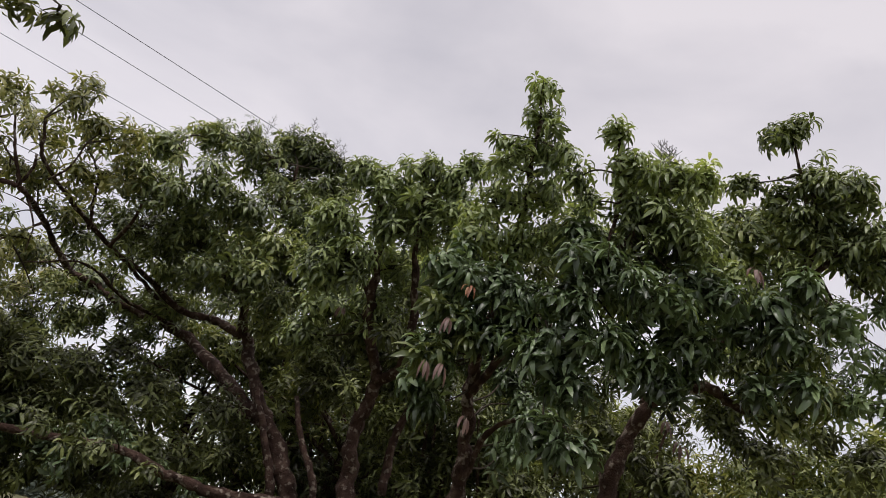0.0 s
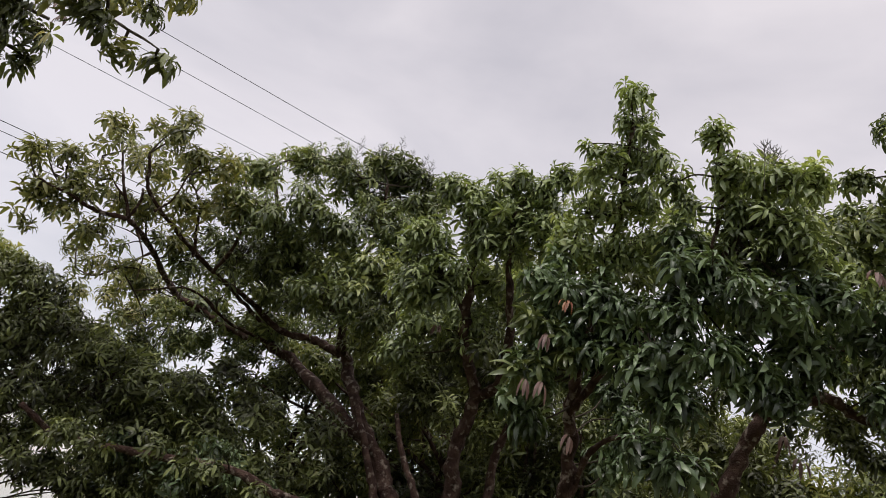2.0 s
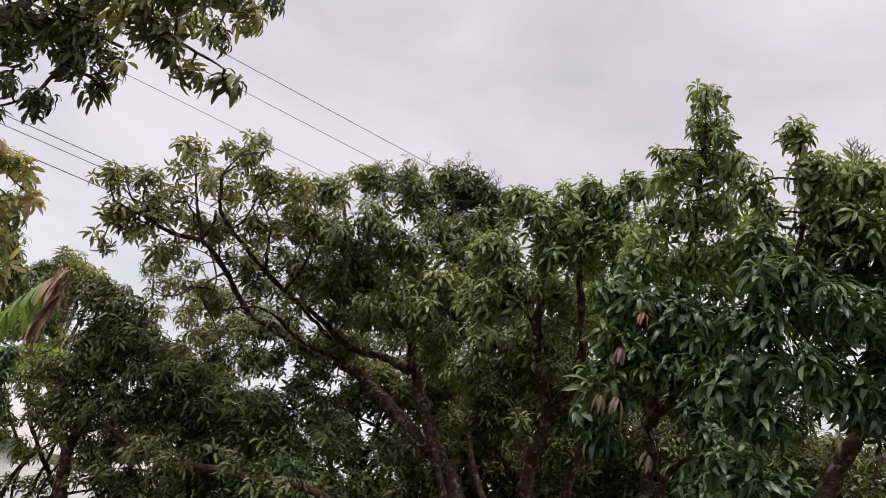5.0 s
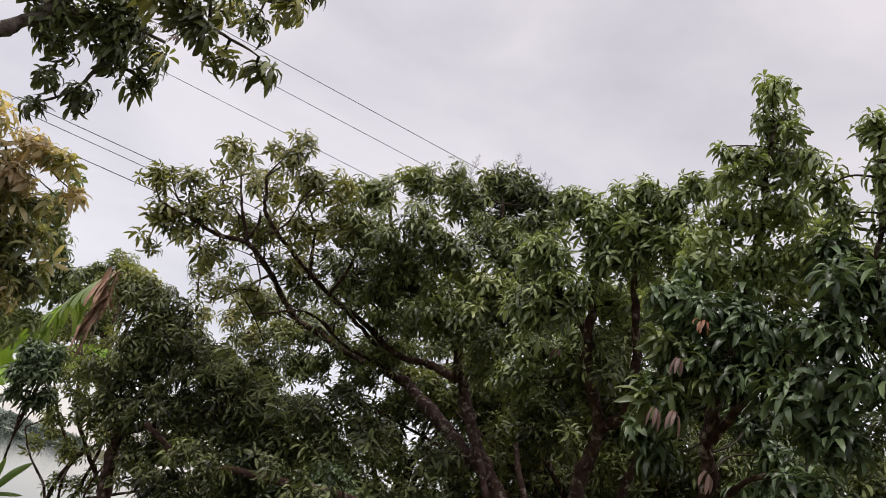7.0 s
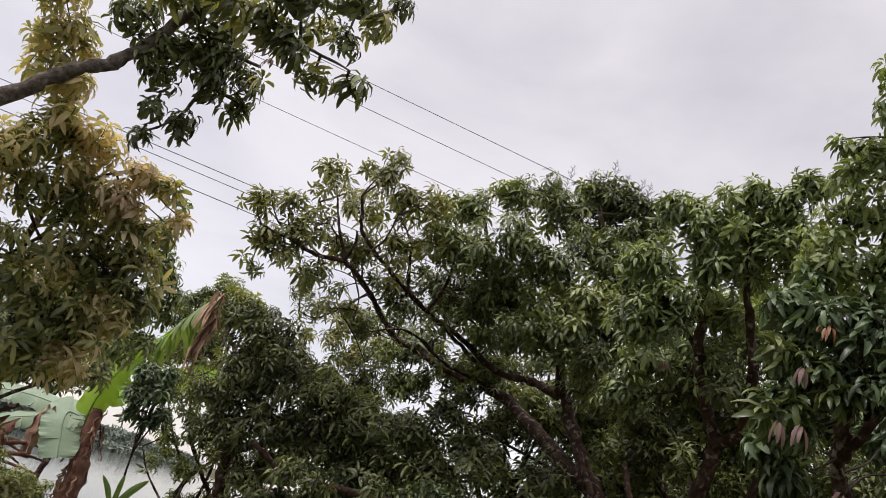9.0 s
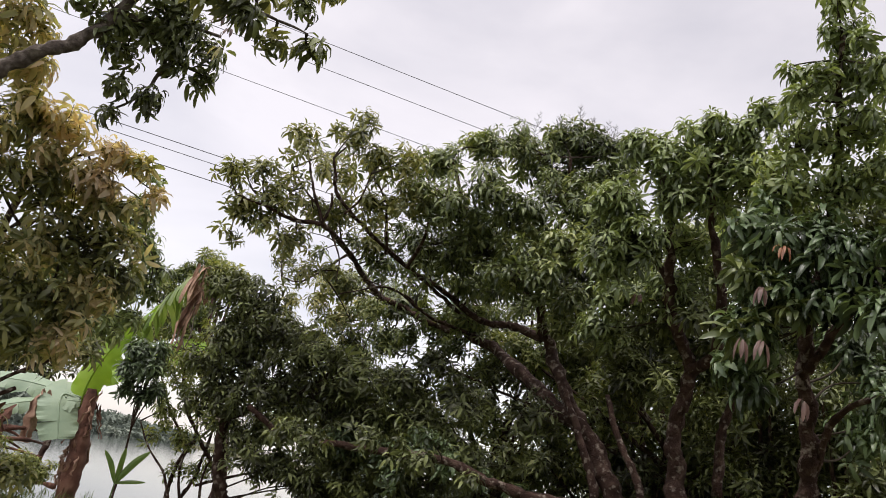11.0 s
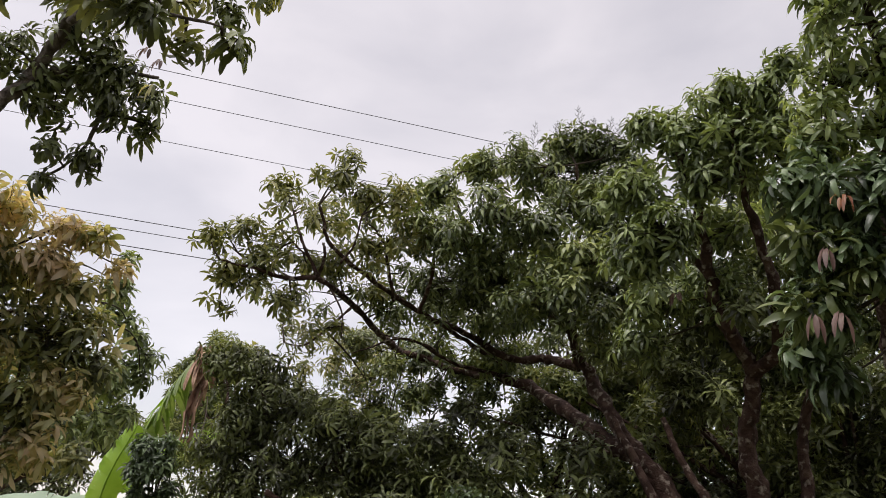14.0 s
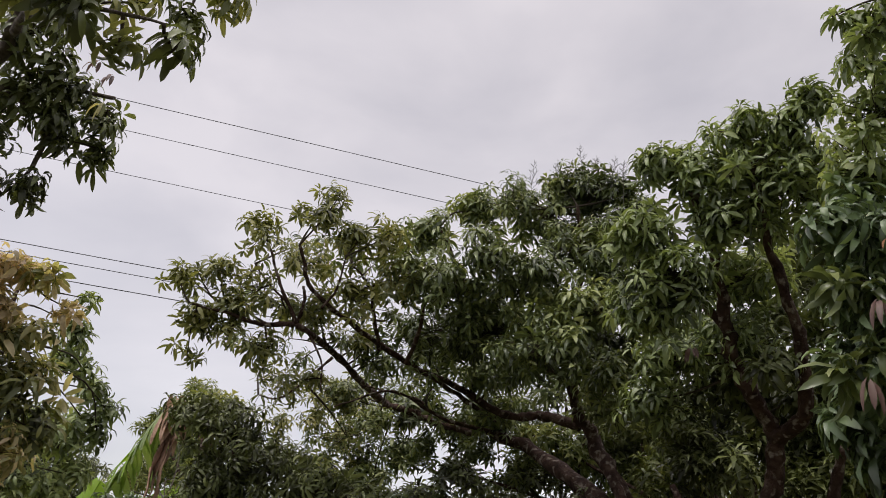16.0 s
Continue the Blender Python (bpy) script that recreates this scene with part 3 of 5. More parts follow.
LIMBS_A = [
    ((-1.17, 10.99, 1.29), (-1.45, 11.03, 1.91), (-1.87, 11.19, 2.51), (-2.68, 11.65, 3.01), (-3.91, 12.48, 3.79), (-4.74, 12.64, 4.02), (-5.43, 12.62, 4.18), (-6.04, 12.37, 4.35), 0.130, 0.050),
    ((-1.49, 11.01, 1.97), (-2.25, 11.44, 3.04), (-2.72, 11.72, 3.70), (-2.92, 11.50, 4.32), (-2.94, 10.97, 4.93), 0.111, 0.050),
    ((-2.86, 11.74, 3.87), (-3.45, 11.94, 4.05), (-3.99, 11.95, 4.08), (-4.45, 11.46, 4.32), (-4.79, 10.80, 4.43), (-5.06, 9.87, 4.59), (-5.18, 8.95, 4.79), (-5.15, 8.54, 5.17), 0.066, 0.016),
    ((-6.03, 12.27, 4.32), (-5.83, 11.18, 4.37), (-5.49, 9.91, 4.39), (-5.29, 8.92, 4.36), (-5.61, 8.70, 4.31), (-5.85, 8.36, 4.35), (-6.13, 8.10, 4.37), 0.055, 0.011),
]
LIMBS_A_SIDE = [
    ((-5.29, 8.92, 4.36), (-5.35, 8.61, 4.70), (-5.43, 8.34, 5.14), 0.026, 0.010),
    ((-1.19, 10.37, 1.64), (-2.16, 10.16, 1.55), (-2.73, 10.08, 1.63), (-3.43, 10.02, 1.75), (-4.54, 9.82, 1.67), (-5.41, 9.52, 1.65), (-5.88, 9.29, 1.87), 0.073, 0.033),
    ((-4.23, 12.44, 3.93), (-4.83, 11.82, 4.01), (-5.35, 11.25, 4.25), (-5.93, 10.75, 3.92), 0.036, 0.008),
    ((-2.90, 11.41, 4.29), (-3.41, 10.69, 4.61), (-3.76, 10.11, 5.14), (-3.98, 9.59, 5.76), 0.051, 0.020),
    ((-2.94, 10.97, 4.93), (-2.59, 10.84, 5.54), (-2.51, 10.33, 6.20), 0.043, 0.021),
]
LIMBS_B = [
    ((-0.46, 10.07, 1.42), (-0.57, 10.13, 2.13), (-0.60, 10.04, 2.82), (-0.51, 9.85, 3.29), (-0.73, 9.49, 3.79), (-0.77, 9.14, 4.21), (-0.78, 8.63, 4.67), (-0.92, 8.27, 5.16), 0.104, 0.030),
    ((-0.51, 9.85, 3.29), (-0.24, 9.53, 3.44), (-0.21, 9.07, 3.98), (-0.33, 8.62, 4.57), (-0.37, 8.23, 5.15), 0.072, 0.024),
    ((-0.11, 10.48, 2.01), (-0.12, 10.39, 2.77), (0.03, 10.10, 3.26), 0.061, 0.040),
    ((-0.75, 9.28, 4.13), (-1.17, 8.86, 4.47), (-1.38, 8.59, 4.48), 0.044, 0.024),
]
LIMBS_C = [
    ((0.62, 8.71, 1.48), (0.72, 8.67, 2.08), (0.70, 8.50, 2.60), (0.62, 8.19, 3.14), (0.64, 7.83, 3.66), (0.71, 7.48, 4.26), (0.72, 7.01, 4.96), (0.67, 6.58, 5.42), 0.095, 0.017),
    ((0.65, 8.21, 3.05), (0.91, 7.87, 3.49), (1.26, 7.46, 3.94), 0.050, 0.025),
    ((0.64, 7.83, 3.66), (0.34, 7.57, 4.06), (0.16, 7.48, 4.50), 0.036, 0.017),
    ((0.77, 8.65, 2.24), (0.90, 8.27, 2.70), (1.17, 7.71, 2.82), 0.039, 0.021),
    ((0.58, 7.55, 3.20), (0.94, 7.09, 3.61), (1.47, 6.72, 4.11), (1.75, 6.45, 4.53), (1.84, 6.22, 4.89), 0.041, 0.017),
    ((1.47, 6.72, 4.11), (1.51, 6.45, 4.63), (1.36, 6.16, 5.14), 0.023, 0.013),
]
LIMBS_D = [
    ((2.18, 8.40, 1.71), (2.22, 8.31, 2.48), (2.36, 8.13, 3.21), (2.65, 7.96, 3.52), (2.98, 7.84, 3.57), (3.40, 7.85, 3.39), 0.092, 0.040),
    ((2.40, 8.10, 3.30), (2.86, 7.76, 3.94), (3.18, 7.50, 4.30), (3.46, 7.27, 4.54), (3.52, 6.98, 5.05), (3.40, 6.77, 5.48), 0.078, 0.024),
    ((3.46, 7.27, 4.54), (3.80, 6.89, 4.96), (4.00, 6.67, 5.15), 0.039, 0.020),
    ((3.52, 6.98, 5.05), (3.29, 6.79, 5.53), (3.06, 6.58, 5.96), 0.024, 0.010),
]
LIMBS_E = [
    ((-6.36, 10.04, 0.52), (-6.48, 9.85, 0.93), (-6.57, 9.78, 1.68), (-6.41, 9.70, 2.50), (-6.41, 9.56, 3.30), 0.092, 0.040),
    ((-6.57, 9.78, 1.68), (-5.83, 10.16, 2.20), (-5.37, 10.39, 2.74), 0.041, 0.027),
]
LIMBS_F = [
    ((-6.97, 6.54, 0.14), (-7.09, 6.32, 1.22), (-7.1, 6.02, 2.33), (-6.87, 5.84, 3.37), (-6.7, 5.4, 4.3), 0.054, 0.025),
    ((-7.1, 6.02, 2.33), (-6.79, 6.06, 3.07), (-6.41, 6.31, 3.28), (-6.25, 6.29, 3.81), 0.024, 0.017),
    ((-6.6, 5.66, 3.29), (-6.25, 5.8, 3.69), (-5.97, 6.03, 3.95), 0.016, 0.013),
    ((-6.72, 5.52, 3.22), (-6.51, 5.76, 2.9), (-6.27, 6.12, 2.76), (-6.03, 6.42, 2.77), 0.016, 0.013),
]
LIMBS_N = [
    ((-6.03, 3.85, 2.23), (-5.84, 3.98, 2.96), (-5.54, 4.31, 3.71), (-5.26, 4.52, 4.07), (-5.09, 4.71, 4.40), (-4.84, 4.75, 4.77), (-4.46, 4.61, 5.05), 0.076, 0.040),
    ((-5.00, 4.75, 4.52), (-4.76, 5.08, 4.73), (-4.44, 5.40, 4.78), 0.027, 0.014),
    ((-4.91, 4.80, 4.60), (-4.80, 5.20, 4.51), (-4.95, 5.27, 4.12), (-5.15, 5.17, 3.88), 0.023, 0.009),
    ((-4.67, 4.69, 4.88), (-3.68, 4.29, 4.46), (-2.94, 4.10, 4.03), (-2.46, 4.22, 3.86), 0.032, 0.006),
    ((-4.46, 4.61, 5.05), (-3.71, 4.65, 4.99), (-3.15, 4.84, 4.84), (-2.95, 4.99, 5.04), 0.031, 0.012),
]
CROWN_G = [
    (-7.22, 12.46, 3.38, 0.47), (-6.82, 12.76, 3.09, 0.63), (-6.35, 13.10, 2.51, 0.63), (-5.67, 13.42, 2.89, 0.58),
    (-5.80, 13.43, 2.05, 0.63), (-6.56, 13.04, 1.76, 0.63), (-5.21, 13.68, 2.40, 0.63), (-7.20, 12.62, 2.28, 0.63),
]
CROWN_H = [
    (-4.76, 13.25, 3.10, 0.50), (-4.17, 13.40, 3.58, 0.55), (-3.53, 13.59, 3.77, 0.55), (-4.14, 13.54, 2.76, 0.60),
    (-3.20, 13.84, 2.78, 0.60), (-4.75, 13.37, 1.95, 0.60), (-3.64, 13.77, 2.02, 0.60), (-2.54, 13.90, 3.49, 0.60),
    (-2.60, 14.01, 2.53, 0.60),
]
CROWN_I = [
    (-1.92, 13.48, 3.69, 0.58), (-1.49, 13.66, 3.05, 0.58), (-1.85, 13.67, 2.36, 0.58), (-0.37, 13.64, 3.88, 0.58),
    (0.23, 13.71, 3.63, 0.58), (-0.61, 13.78, 2.87, 0.58), (0.23, 13.83, 2.78, 0.58), (-1.10, 13.46, 4.38, 0.58),
    (1.24, 13.67, 3.71, 0.58), (0.87, 13.47, 4.65, 0.58), (1.72, 13.72, 3.14, 0.58),
    # a sunlit patch behind the limbs, its light carried by leaf colour
    (-3.72, 12.90, 3.95, 0.33), (-3.35, 12.90, 3.73, 0.29), (-4.00, 12.90, 4.04, 0.23), (-1.82, 12.60, 3.50, 0.25),
    (-1.63, 12.60, 3.36, 0.20), (-5.04, 12.90, 3.49, 0.26),
]
CROWN_J = [
    (5.12, 11.74, 3.60, 0.47), (5.70, 11.41, 3.94, 0.47), (6.16, 11.21, 3.79, 0.56), (6.53, 10.89, 4.24, 0.47),
    (6.54, 11.03, 3.64, 0.56), (4.41, 12.04, 3.46, 0.42), (5.44, 11.67, 3.27, 0.65), (4.49, 11.80, 4.39, 0.37),
]
CROWN_K = [
    (-12.12, 13.42, 4.39, 0.20), (-11.98, 13.63, 4.14, 0.27), (-12.20, 13.42, 3.99, 0.18), (-12.17, 13.56, 3.39, 0.30),
    (-11.87, 13.83, 3.70, 0.37), (-11.16, 12.33, 4.07, 0.18), (-10.96, 12.53, 4.08, 0.21), (-10.70, 12.69, 4.43, 0.20),
    (-10.39, 12.89, 4.76, 0.22), (-11.01, 12.64, 3.28, 0.44), (-10.57, 12.99, 3.68, 0.43), (-11.34, 12.34, 3.09, 0.30),
    (-11.27, 13.60, 5.03, 0.37), (-11.70, 13.60, 4.73, 0.40), (-10.82, 13.70, 4.92, 0.34), (-11.95, 13.40, 4.41, 0.37),
    (-10.47, 13.80, 4.75, 0.36), (-11.08, 13.70, 4.54, 0.42), (-11.16, 13.60, 4.16, 0.42),
]
CROWN_SHRUB = [
    (-8.62, 11.02, 2.32, 0.33), (-8.87, 10.76, 2.56, 0.28), (-8.36, 11.28, 1.93, 0.35), (-8.85, 10.83, 1.95, 0.22),
    (-8.35, 11.23, 2.60, 0.30), (-10.07, 12.30, 3.18, 0.33), (-7.88, 11.68, 1.60, 0.30), (-10.34, 12.00, 3.41, 0.35),
    (-10.03, 12.23, 3.74, 0.33), (-10.51, 11.90, 3.01, 0.28), (-8.46, 11.07, 3.04, 0.28), (-8.73, 10.97, 1.52, 0.26),
    (-8.39, 11.27, 1.26, 0.26), (-8.80, 10.90, 1.20, 0.20), (-8.07, 11.52, 0.89, 0.28), (-8.39, 11.25, 0.80, 0.22),
    (-7.94, 11.64, 1.21, 0.26),
]
CROWN_DARK = [
    (-8.20, 9.48, 2.36, 0.24), (-8.21, 9.49, 2.07, 0.26), (-8.06, 9.63, 2.18, 0.23), (-8.23, 9.50, 1.77, 0.16),
    (-7.94, 9.78, 1.87, 0.16), (-8.04, 9.69, 1.71, 0.15), (-8.01, 9.65, 2.48, 0.16),
]
CROWN_LEFT = [
    (-7.30, 6.43, 1.76, 0.32), (-7.01, 6.80, 1.86, 0.21), (-6.87, 6.94, 0.53, 0.28), (-7.20, 6.55, 0.89, 0.43),
    (-6.69, 7.17, 1.97, 0.21),
]
LIMBS_SHRUB = [
    ((-7.83, 11.68, 0.32), (-7.86, 11.68, 0.77), (-8.16, 11.46, 1.23), (-8.51, 11.16, 1.78), (-8.71, 10.89, 2.66), 0.055, 0.018),
    ((-8.38, 11.20, 0.12), (-8.39, 11.27, 0.98), (-8.05, 11.54, 1.69), 0.037, 0.014),
    ((-8.26, 11.32, 0.16), (-8.15, 11.45, 0.77), (-8.12, 11.49, 1.53), (-8.24, 11.33, 2.44), 0.037, 0.014),
    ((-8.11, 11.48, 0.61), (-7.43, 12.01, 1.03), (-6.66, 12.52, 1.57), 0.027, 0.014),
    ((-8.31, 11.33, 1.10), (-8.70, 10.98, 1.72), (-8.91, 10.76, 2.21), 0.027, 0.009),
    ((-8.16, 11.14, 0.17), (-8.38, 10.99, 0.68), (-8.66, 10.76, 1.04), (-8.83, 10.60, 1.40), 0.027, 0.009),
    ((-7.79, 11.32, 0.30), (-7.87, 11.30, 0.90), (-7.71, 11.43, 1.50), 0.027, 0.009),
    ((-8.10, 11.32, 0.19), (-8.29, 11.21, 0.81), (-8.24, 11.26, 1.38), (-8.33, 11.16, 2.01), 0.027, 0.009),
]
CROWN_A_LEFT = [
    (-5.31, 10.72, 4.51, 0.37), (-4.97, 11.44, 4.74, 0.44), (-5.68, 12.64, 4.39, 0.37), (-6.07, 12.82, 3.73, 0.40),
    (-6.95, 12.34, 4.54, 0.38), (-5.03, 13.18, 4.33, 0.42), (-4.39, 13.43, 4.36, 0.37), (-6.42, 12.71, 3.31, 0.40),
    (-4.22, 11.56, 4.54, 0.37), (-3.39, 10.85, 4.29, 0.34),
]
CROWN_E_BACK = [
    (-4.90, 10.20, 2.61, 0.46), (-4.34, 10.47, 2.67, 0.42), (-3.98, 10.58, 3.03, 0.33), (-4.70, 10.36, 2.02, 0.50),
    (-4.07, 10.65, 2.23, 0.50), (-3.48, 10.84, 2.57, 0.50), (-3.88, 12.79, 3.39, 0.45), (-2.67, 11.11, 2.59, 0.42),
    (-3.39, 10.95, 1.84, 0.50), (-4.27, 10.60, 1.50, 0.42), (-7.34, 12.52, 3.38, 0.42), (-6.76, 12.89, 3.55, 0.37),
    (-6.15, 13.23, 3.75, 0.37), (-8.23, 11.77, 3.53, 0.37), (-7.77, 12.18, 3.49, 0.37),
]
CROWN_B_BACK = [
    (-0.66, 11.77, 4.88, 0.51), (-0.03, 11.71, 5.10, 0.51), (-1.03, 11.90, 4.38, 0.51), (-0.31, 11.98, 4.25, 0.51),
    (-1.29, 11.70, 4.90, 0.44), (0.16, 11.96, 4.36, 0.44), (-1.77, 11.71, 4.64, 0.37), (-1.70, 11.91, 3.99, 0.44),
    (-0.97, 12.06, 3.75, 0.44), (-0.21, 12.13, 3.64, 0.44), (-0.59, 9.69, 5.36, 0.39), (-0.27, 9.85, 5.04, 0.39),
    (1.11, 9.79, 5.16, 0.43), (1.40, 9.63, 5.43, 0.43), (1.42, 10.19, 3.90, 0.43), (0.50, 9.76, 5.30, 0.36),
    (0.97, 10.00, 4.65, 0.43),
]
CROWN_E_SIDE = [
    (-7.53, 11.86, 4.47, 0.32), (-7.11, 12.19, 4.46, 0.37), (-6.67, 12.53, 4.35, 0.37), (-7.80, 11.57, 4.67, 0.28),
    (-6.21, 12.84, 4.25, 0.32), (-6.81, 12.55, 3.87, 0.37), (-6.71, 11.23, 3.88, 0.33), (-7.04, 11.02, 3.72, 0.29),
    (-6.34, 11.53, 3.73, 0.33), (-6.61, 11.24, 4.13, 0.22), (-6.02, 11.67, 4.00, 0.24),
]
CROWN_D_BACK = [
    (1.47, 8.56, 5.62, 0.24), (1.75, 8.65, 5.35, 0.28), (1.39, 8.79, 5.17, 0.28), (2.99, 8.21, 5.62, 0.24),
    (3.21, 8.34, 5.22, 0.31), (3.11, 8.63, 4.66, 0.35), (3.61, 8.31, 4.96, 0.28), (3.41, 8.66, 4.33, 0.35),
    (3.87, 8.40, 4.51, 0.31),
]
CROWN_D_LOW = [
    (3.68, 9.15, 3.50, 0.32), (4.16, 9.01, 3.27, 0.36), (2.71, 9.54, 3.12, 0.32), (4.53, 8.76, 3.58, 0.32),
    (4.95, 8.60, 3.35, 0.36), (2.30, 9.61, 3.24, 0.32), (3.14, 9.48, 2.82, 0.36), (2.33, 9.43, 3.92, 0.32),
    (2.12, 9.55, 3.64, 0.29), (3.54, 9.17, 3.63, 0.23), (3.75, 9.03, 3.81, 0.23), (3.38, 9.15, 3.89, 0.20),
    (3.95, 9.07, 3.42, 0.24),
]
CROWN_C_FRONT = [
    (0.24, 7.22, 4.14, 0.18), (0.32, 7.35, 3.84, 0.22), (0.17, 7.46, 3.60, 0.18), (0.32, 7.50, 3.49, 0.22),
    (0.10, 7.58, 3.28, 0.18), (0.23, 7.64, 3.08, 0.22), (0.03, 7.68, 2.93, 0.18), (0.21, 7.72, 2.73, 0.22),
]
CROWN_C_SHOULDER = [
    (0.94, 6.41, 5.03, 0.14), (1.11, 6.51, 4.83, 0.18), (0.81, 6.31, 5.20, 0.10), (1.27, 6.58, 4.67, 0.18),
    (0.56, 6.47, 4.97, 0.13), (0.41, 6.54, 4.85, 0.12),
]
CROWN_F_LOW = [
    (-7.18, 8.03, 3.43, 0.22), (-7.09, 8.19, 3.27, 0.16), (-7.22, 8.08, 3.10, 0.26), (-7.14, 8.22, 2.97, 0.15),
    (-7.36, 7.97, 2.81, 0.29), (-7.25, 8.15, 2.55, 0.25), (-7.43, 7.94, 2.40, 0.31), (-6.78, 7.35, 4.19, 0.13),
    (-6.85, 7.41, 3.89, 0.20), (-6.83, 7.59, 3.50, 0.16), (-6.95, 7.40, 3.58, 0.23), (-7.18, 7.33, 2.85, 0.33),
    (-7.41, 7.07, 2.58, 0.37), (-7.46, 6.89, 2.99, 0.30), (-7.18, 7.43, 2.36, 0.33),
]
CROWN_D_FRONT = [
    (2.60, 7.06, 3.65, 0.20), (2.82, 6.88, 3.93, 0.22), (3.06, 6.70, 4.10, 0.22), (3.22, 6.53, 4.32, 0.21),
    (2.50, 7.16, 3.44, 0.15), (3.24, 6.73, 3.85, 0.22), (3.07, 6.97, 3.40, 0.20), (3.40, 6.81, 3.44, 0.20),
    (3.52, 6.51, 4.06, 0.19),
]
CROWN_B_LOW = [
    (-2.47, 11.16, 4.83, 0.33), (-2.10, 11.34, 4.56, 0.33), (-2.72, 11.23, 4.42, 0.33), (-2.36, 11.44, 4.02, 0.37),
    (-1.07, 11.81, 3.38, 0.41), (-0.13, 11.24, 5.42, 0.37), (-1.55, 11.71, 3.57, 0.37), (-0.14, 11.88, 3.26, 0.41),
    (-0.56, 11.39, 5.02, 0.37), (-1.00, 11.19, 5.43, 0.37), (-1.85, 11.25, 4.95, 0.33), (-0.28, 11.62, 4.37, 0.41),
    (0.33, 11.55, 4.57, 0.37), (0.22, 11.75, 3.85, 0.37),
]
CROWN_A_LOW = [
    (-4.47, 10.29, 1.75, 0.27), (-3.99, 10.36, 1.78, 0.28), (-3.46, 10.52, 1.73, 0.27), (-2.97, 10.53, 1.66, 0.24),
    (-4.93, 10.16, 1.76, 0.24), (-2.43, 10.56, 1.61, 0.19), (-3.29, 9.42, 1.91, 0.22), (-3.63, 9.28, 1.43, 0.24),
]
# tufts in more light, painted by a lighter leaf than their neighbours
CROWN_C_LIGHT = [
    (0.11, 6.96, 3.54, 0.13), (0.30, 7.01, 3.44, 0.15), (0.25, 7.09, 3.18, 0.13), (0.49, 7.06, 3.27, 0.11),
    (0.06, 7.12, 3.05, 0.10),
]
CROWN_C_SIDE = [
    (1.81, 6.75, 5.24, 0.19), (2.05, 6.75, 5.24, 0.23), (2.34, 6.75, 5.16, 0.21), (1.67, 6.75, 5.02, 0.21),
    (1.94, 6.75, 4.84, 0.26), (2.27, 6.75, 4.80, 0.26), (1.97, 6.75, 4.31, 0.25), (2.33, 6.75, 4.46, 0.24),
    (1.66, 6.75, 4.29, 0.23), (1.68, 6.75, 3.82, 0.23), (1.98, 6.75, 3.86, 0.23), (2.27, 6.75, 4.05, 0.23),
    (2.62, 6.75, 4.36, 0.20),
]
CROWN_C_GAP = [
    (3.19, 8.20, 5.67, 0.26), (3.48, 8.20, 5.74, 0.30), (3.15, 8.20, 5.29, 0.32), (3.54, 8.20, 5.28, 0.29),
    (3.86, 8.20, 5.33, 0.33), (3.24, 8.20, 6.21, 0.10), (3.91, 8.20, 5.70, 0.33), (4.24, 8.20, 5.64, 0.30),
]
CROWN_D_AIRY = [
    (4.19, 7.00, 4.51, 0.31), (3.99, 7.30, 4.21, 0.28), (4.23, 7.20, 4.01, 0.31), (4.46, 7.10, 4.04, 0.37),
    (4.16, 7.30, 3.58, 0.28), (4.35, 8.60, 4.41, 0.36), (4.74, 8.60, 4.18, 0.36), (4.34, 6.90, 4.40, 0.31),
    (4.45, 7.30, 3.59, 0.28),
]
CROWN_LAKE = [
    (-15.37, 12.20, 2.90, 0.87), (-14.11, 12.30, 2.77, 0.76), (-13.37, 12.40, 3.14, 0.61), (-14.37, 12.20, 2.20, 0.62),
    (-12.71, 12.50, 2.82, 0.46), (-13.25, 12.30, 2.21, 0.42), (-14.76, 12.00, 1.79, 0.56), (-12.64, 12.50, 3.33, 0.46),
    (-14.97, 12.20, 3.48, 0.72), (-13.71, 12.40, 3.75, 0.68),
]
CROWN_BANK = [
    (-9.88, 9.20, 0.38, 0.34), (-9.33, 9.20, 0.42, 0.29), (-9.05, 9.30, 0.41, 0.21), (-10.39, 9.20, 0.46, 0.31),
    (-9.48, 9.20, 0.24, 0.29),
]
CROWN_A_HANG = [
    (-5.12, 9.10, 1.75, 0.24), (-4.74, 9.10, 1.63, 0.20), (-3.60, 9.20, 1.74, 0.22), (-3.25, 9.20, 1.66, 0.20),
    (-4.00, 9.20, 1.78, 0.20), (-2.66, 9.30, 1.56, 0.17),
]
CROWN_A_FILL = [
    (-5.75, 9.75, 5.86, 0.23), (-5.35, 9.75, 5.60, 0.22), (-4.91, 9.75, 5.46, 0.21), (-4.74, 9.75, 5.02, 0.21),
    (-5.19, 9.75, 5.07, 0.19), (-5.67, 9.75, 5.36, 0.18), (-6.63, 9.75, 5.56, 0.20), (-6.86, 9.75, 5.25, 0.20),
    (-5.83, 9.75, 4.23, 0.22), (-6.36, 9.75, 4.22, 0.21), (-7.01, 9.75, 4.62, 0.20), (-5.32, 9.75, 4.48, 0.17),
    (-5.03, 9.75, 4.75, 0.17), (-4.58, 9.75, 4.71, 0.20), (-4.52, 9.75, 5.22, 0.21), (-6.11, 9.75, 5.83, 0.22),
    (-5.72, 9.75, 6.24, 0.20), (-4.87, 9.75, 5.81, 0.16), (-6.06, 9.75, 4.54, 0.16), (-5.67, 9.75, 4.81, 0.15),
]
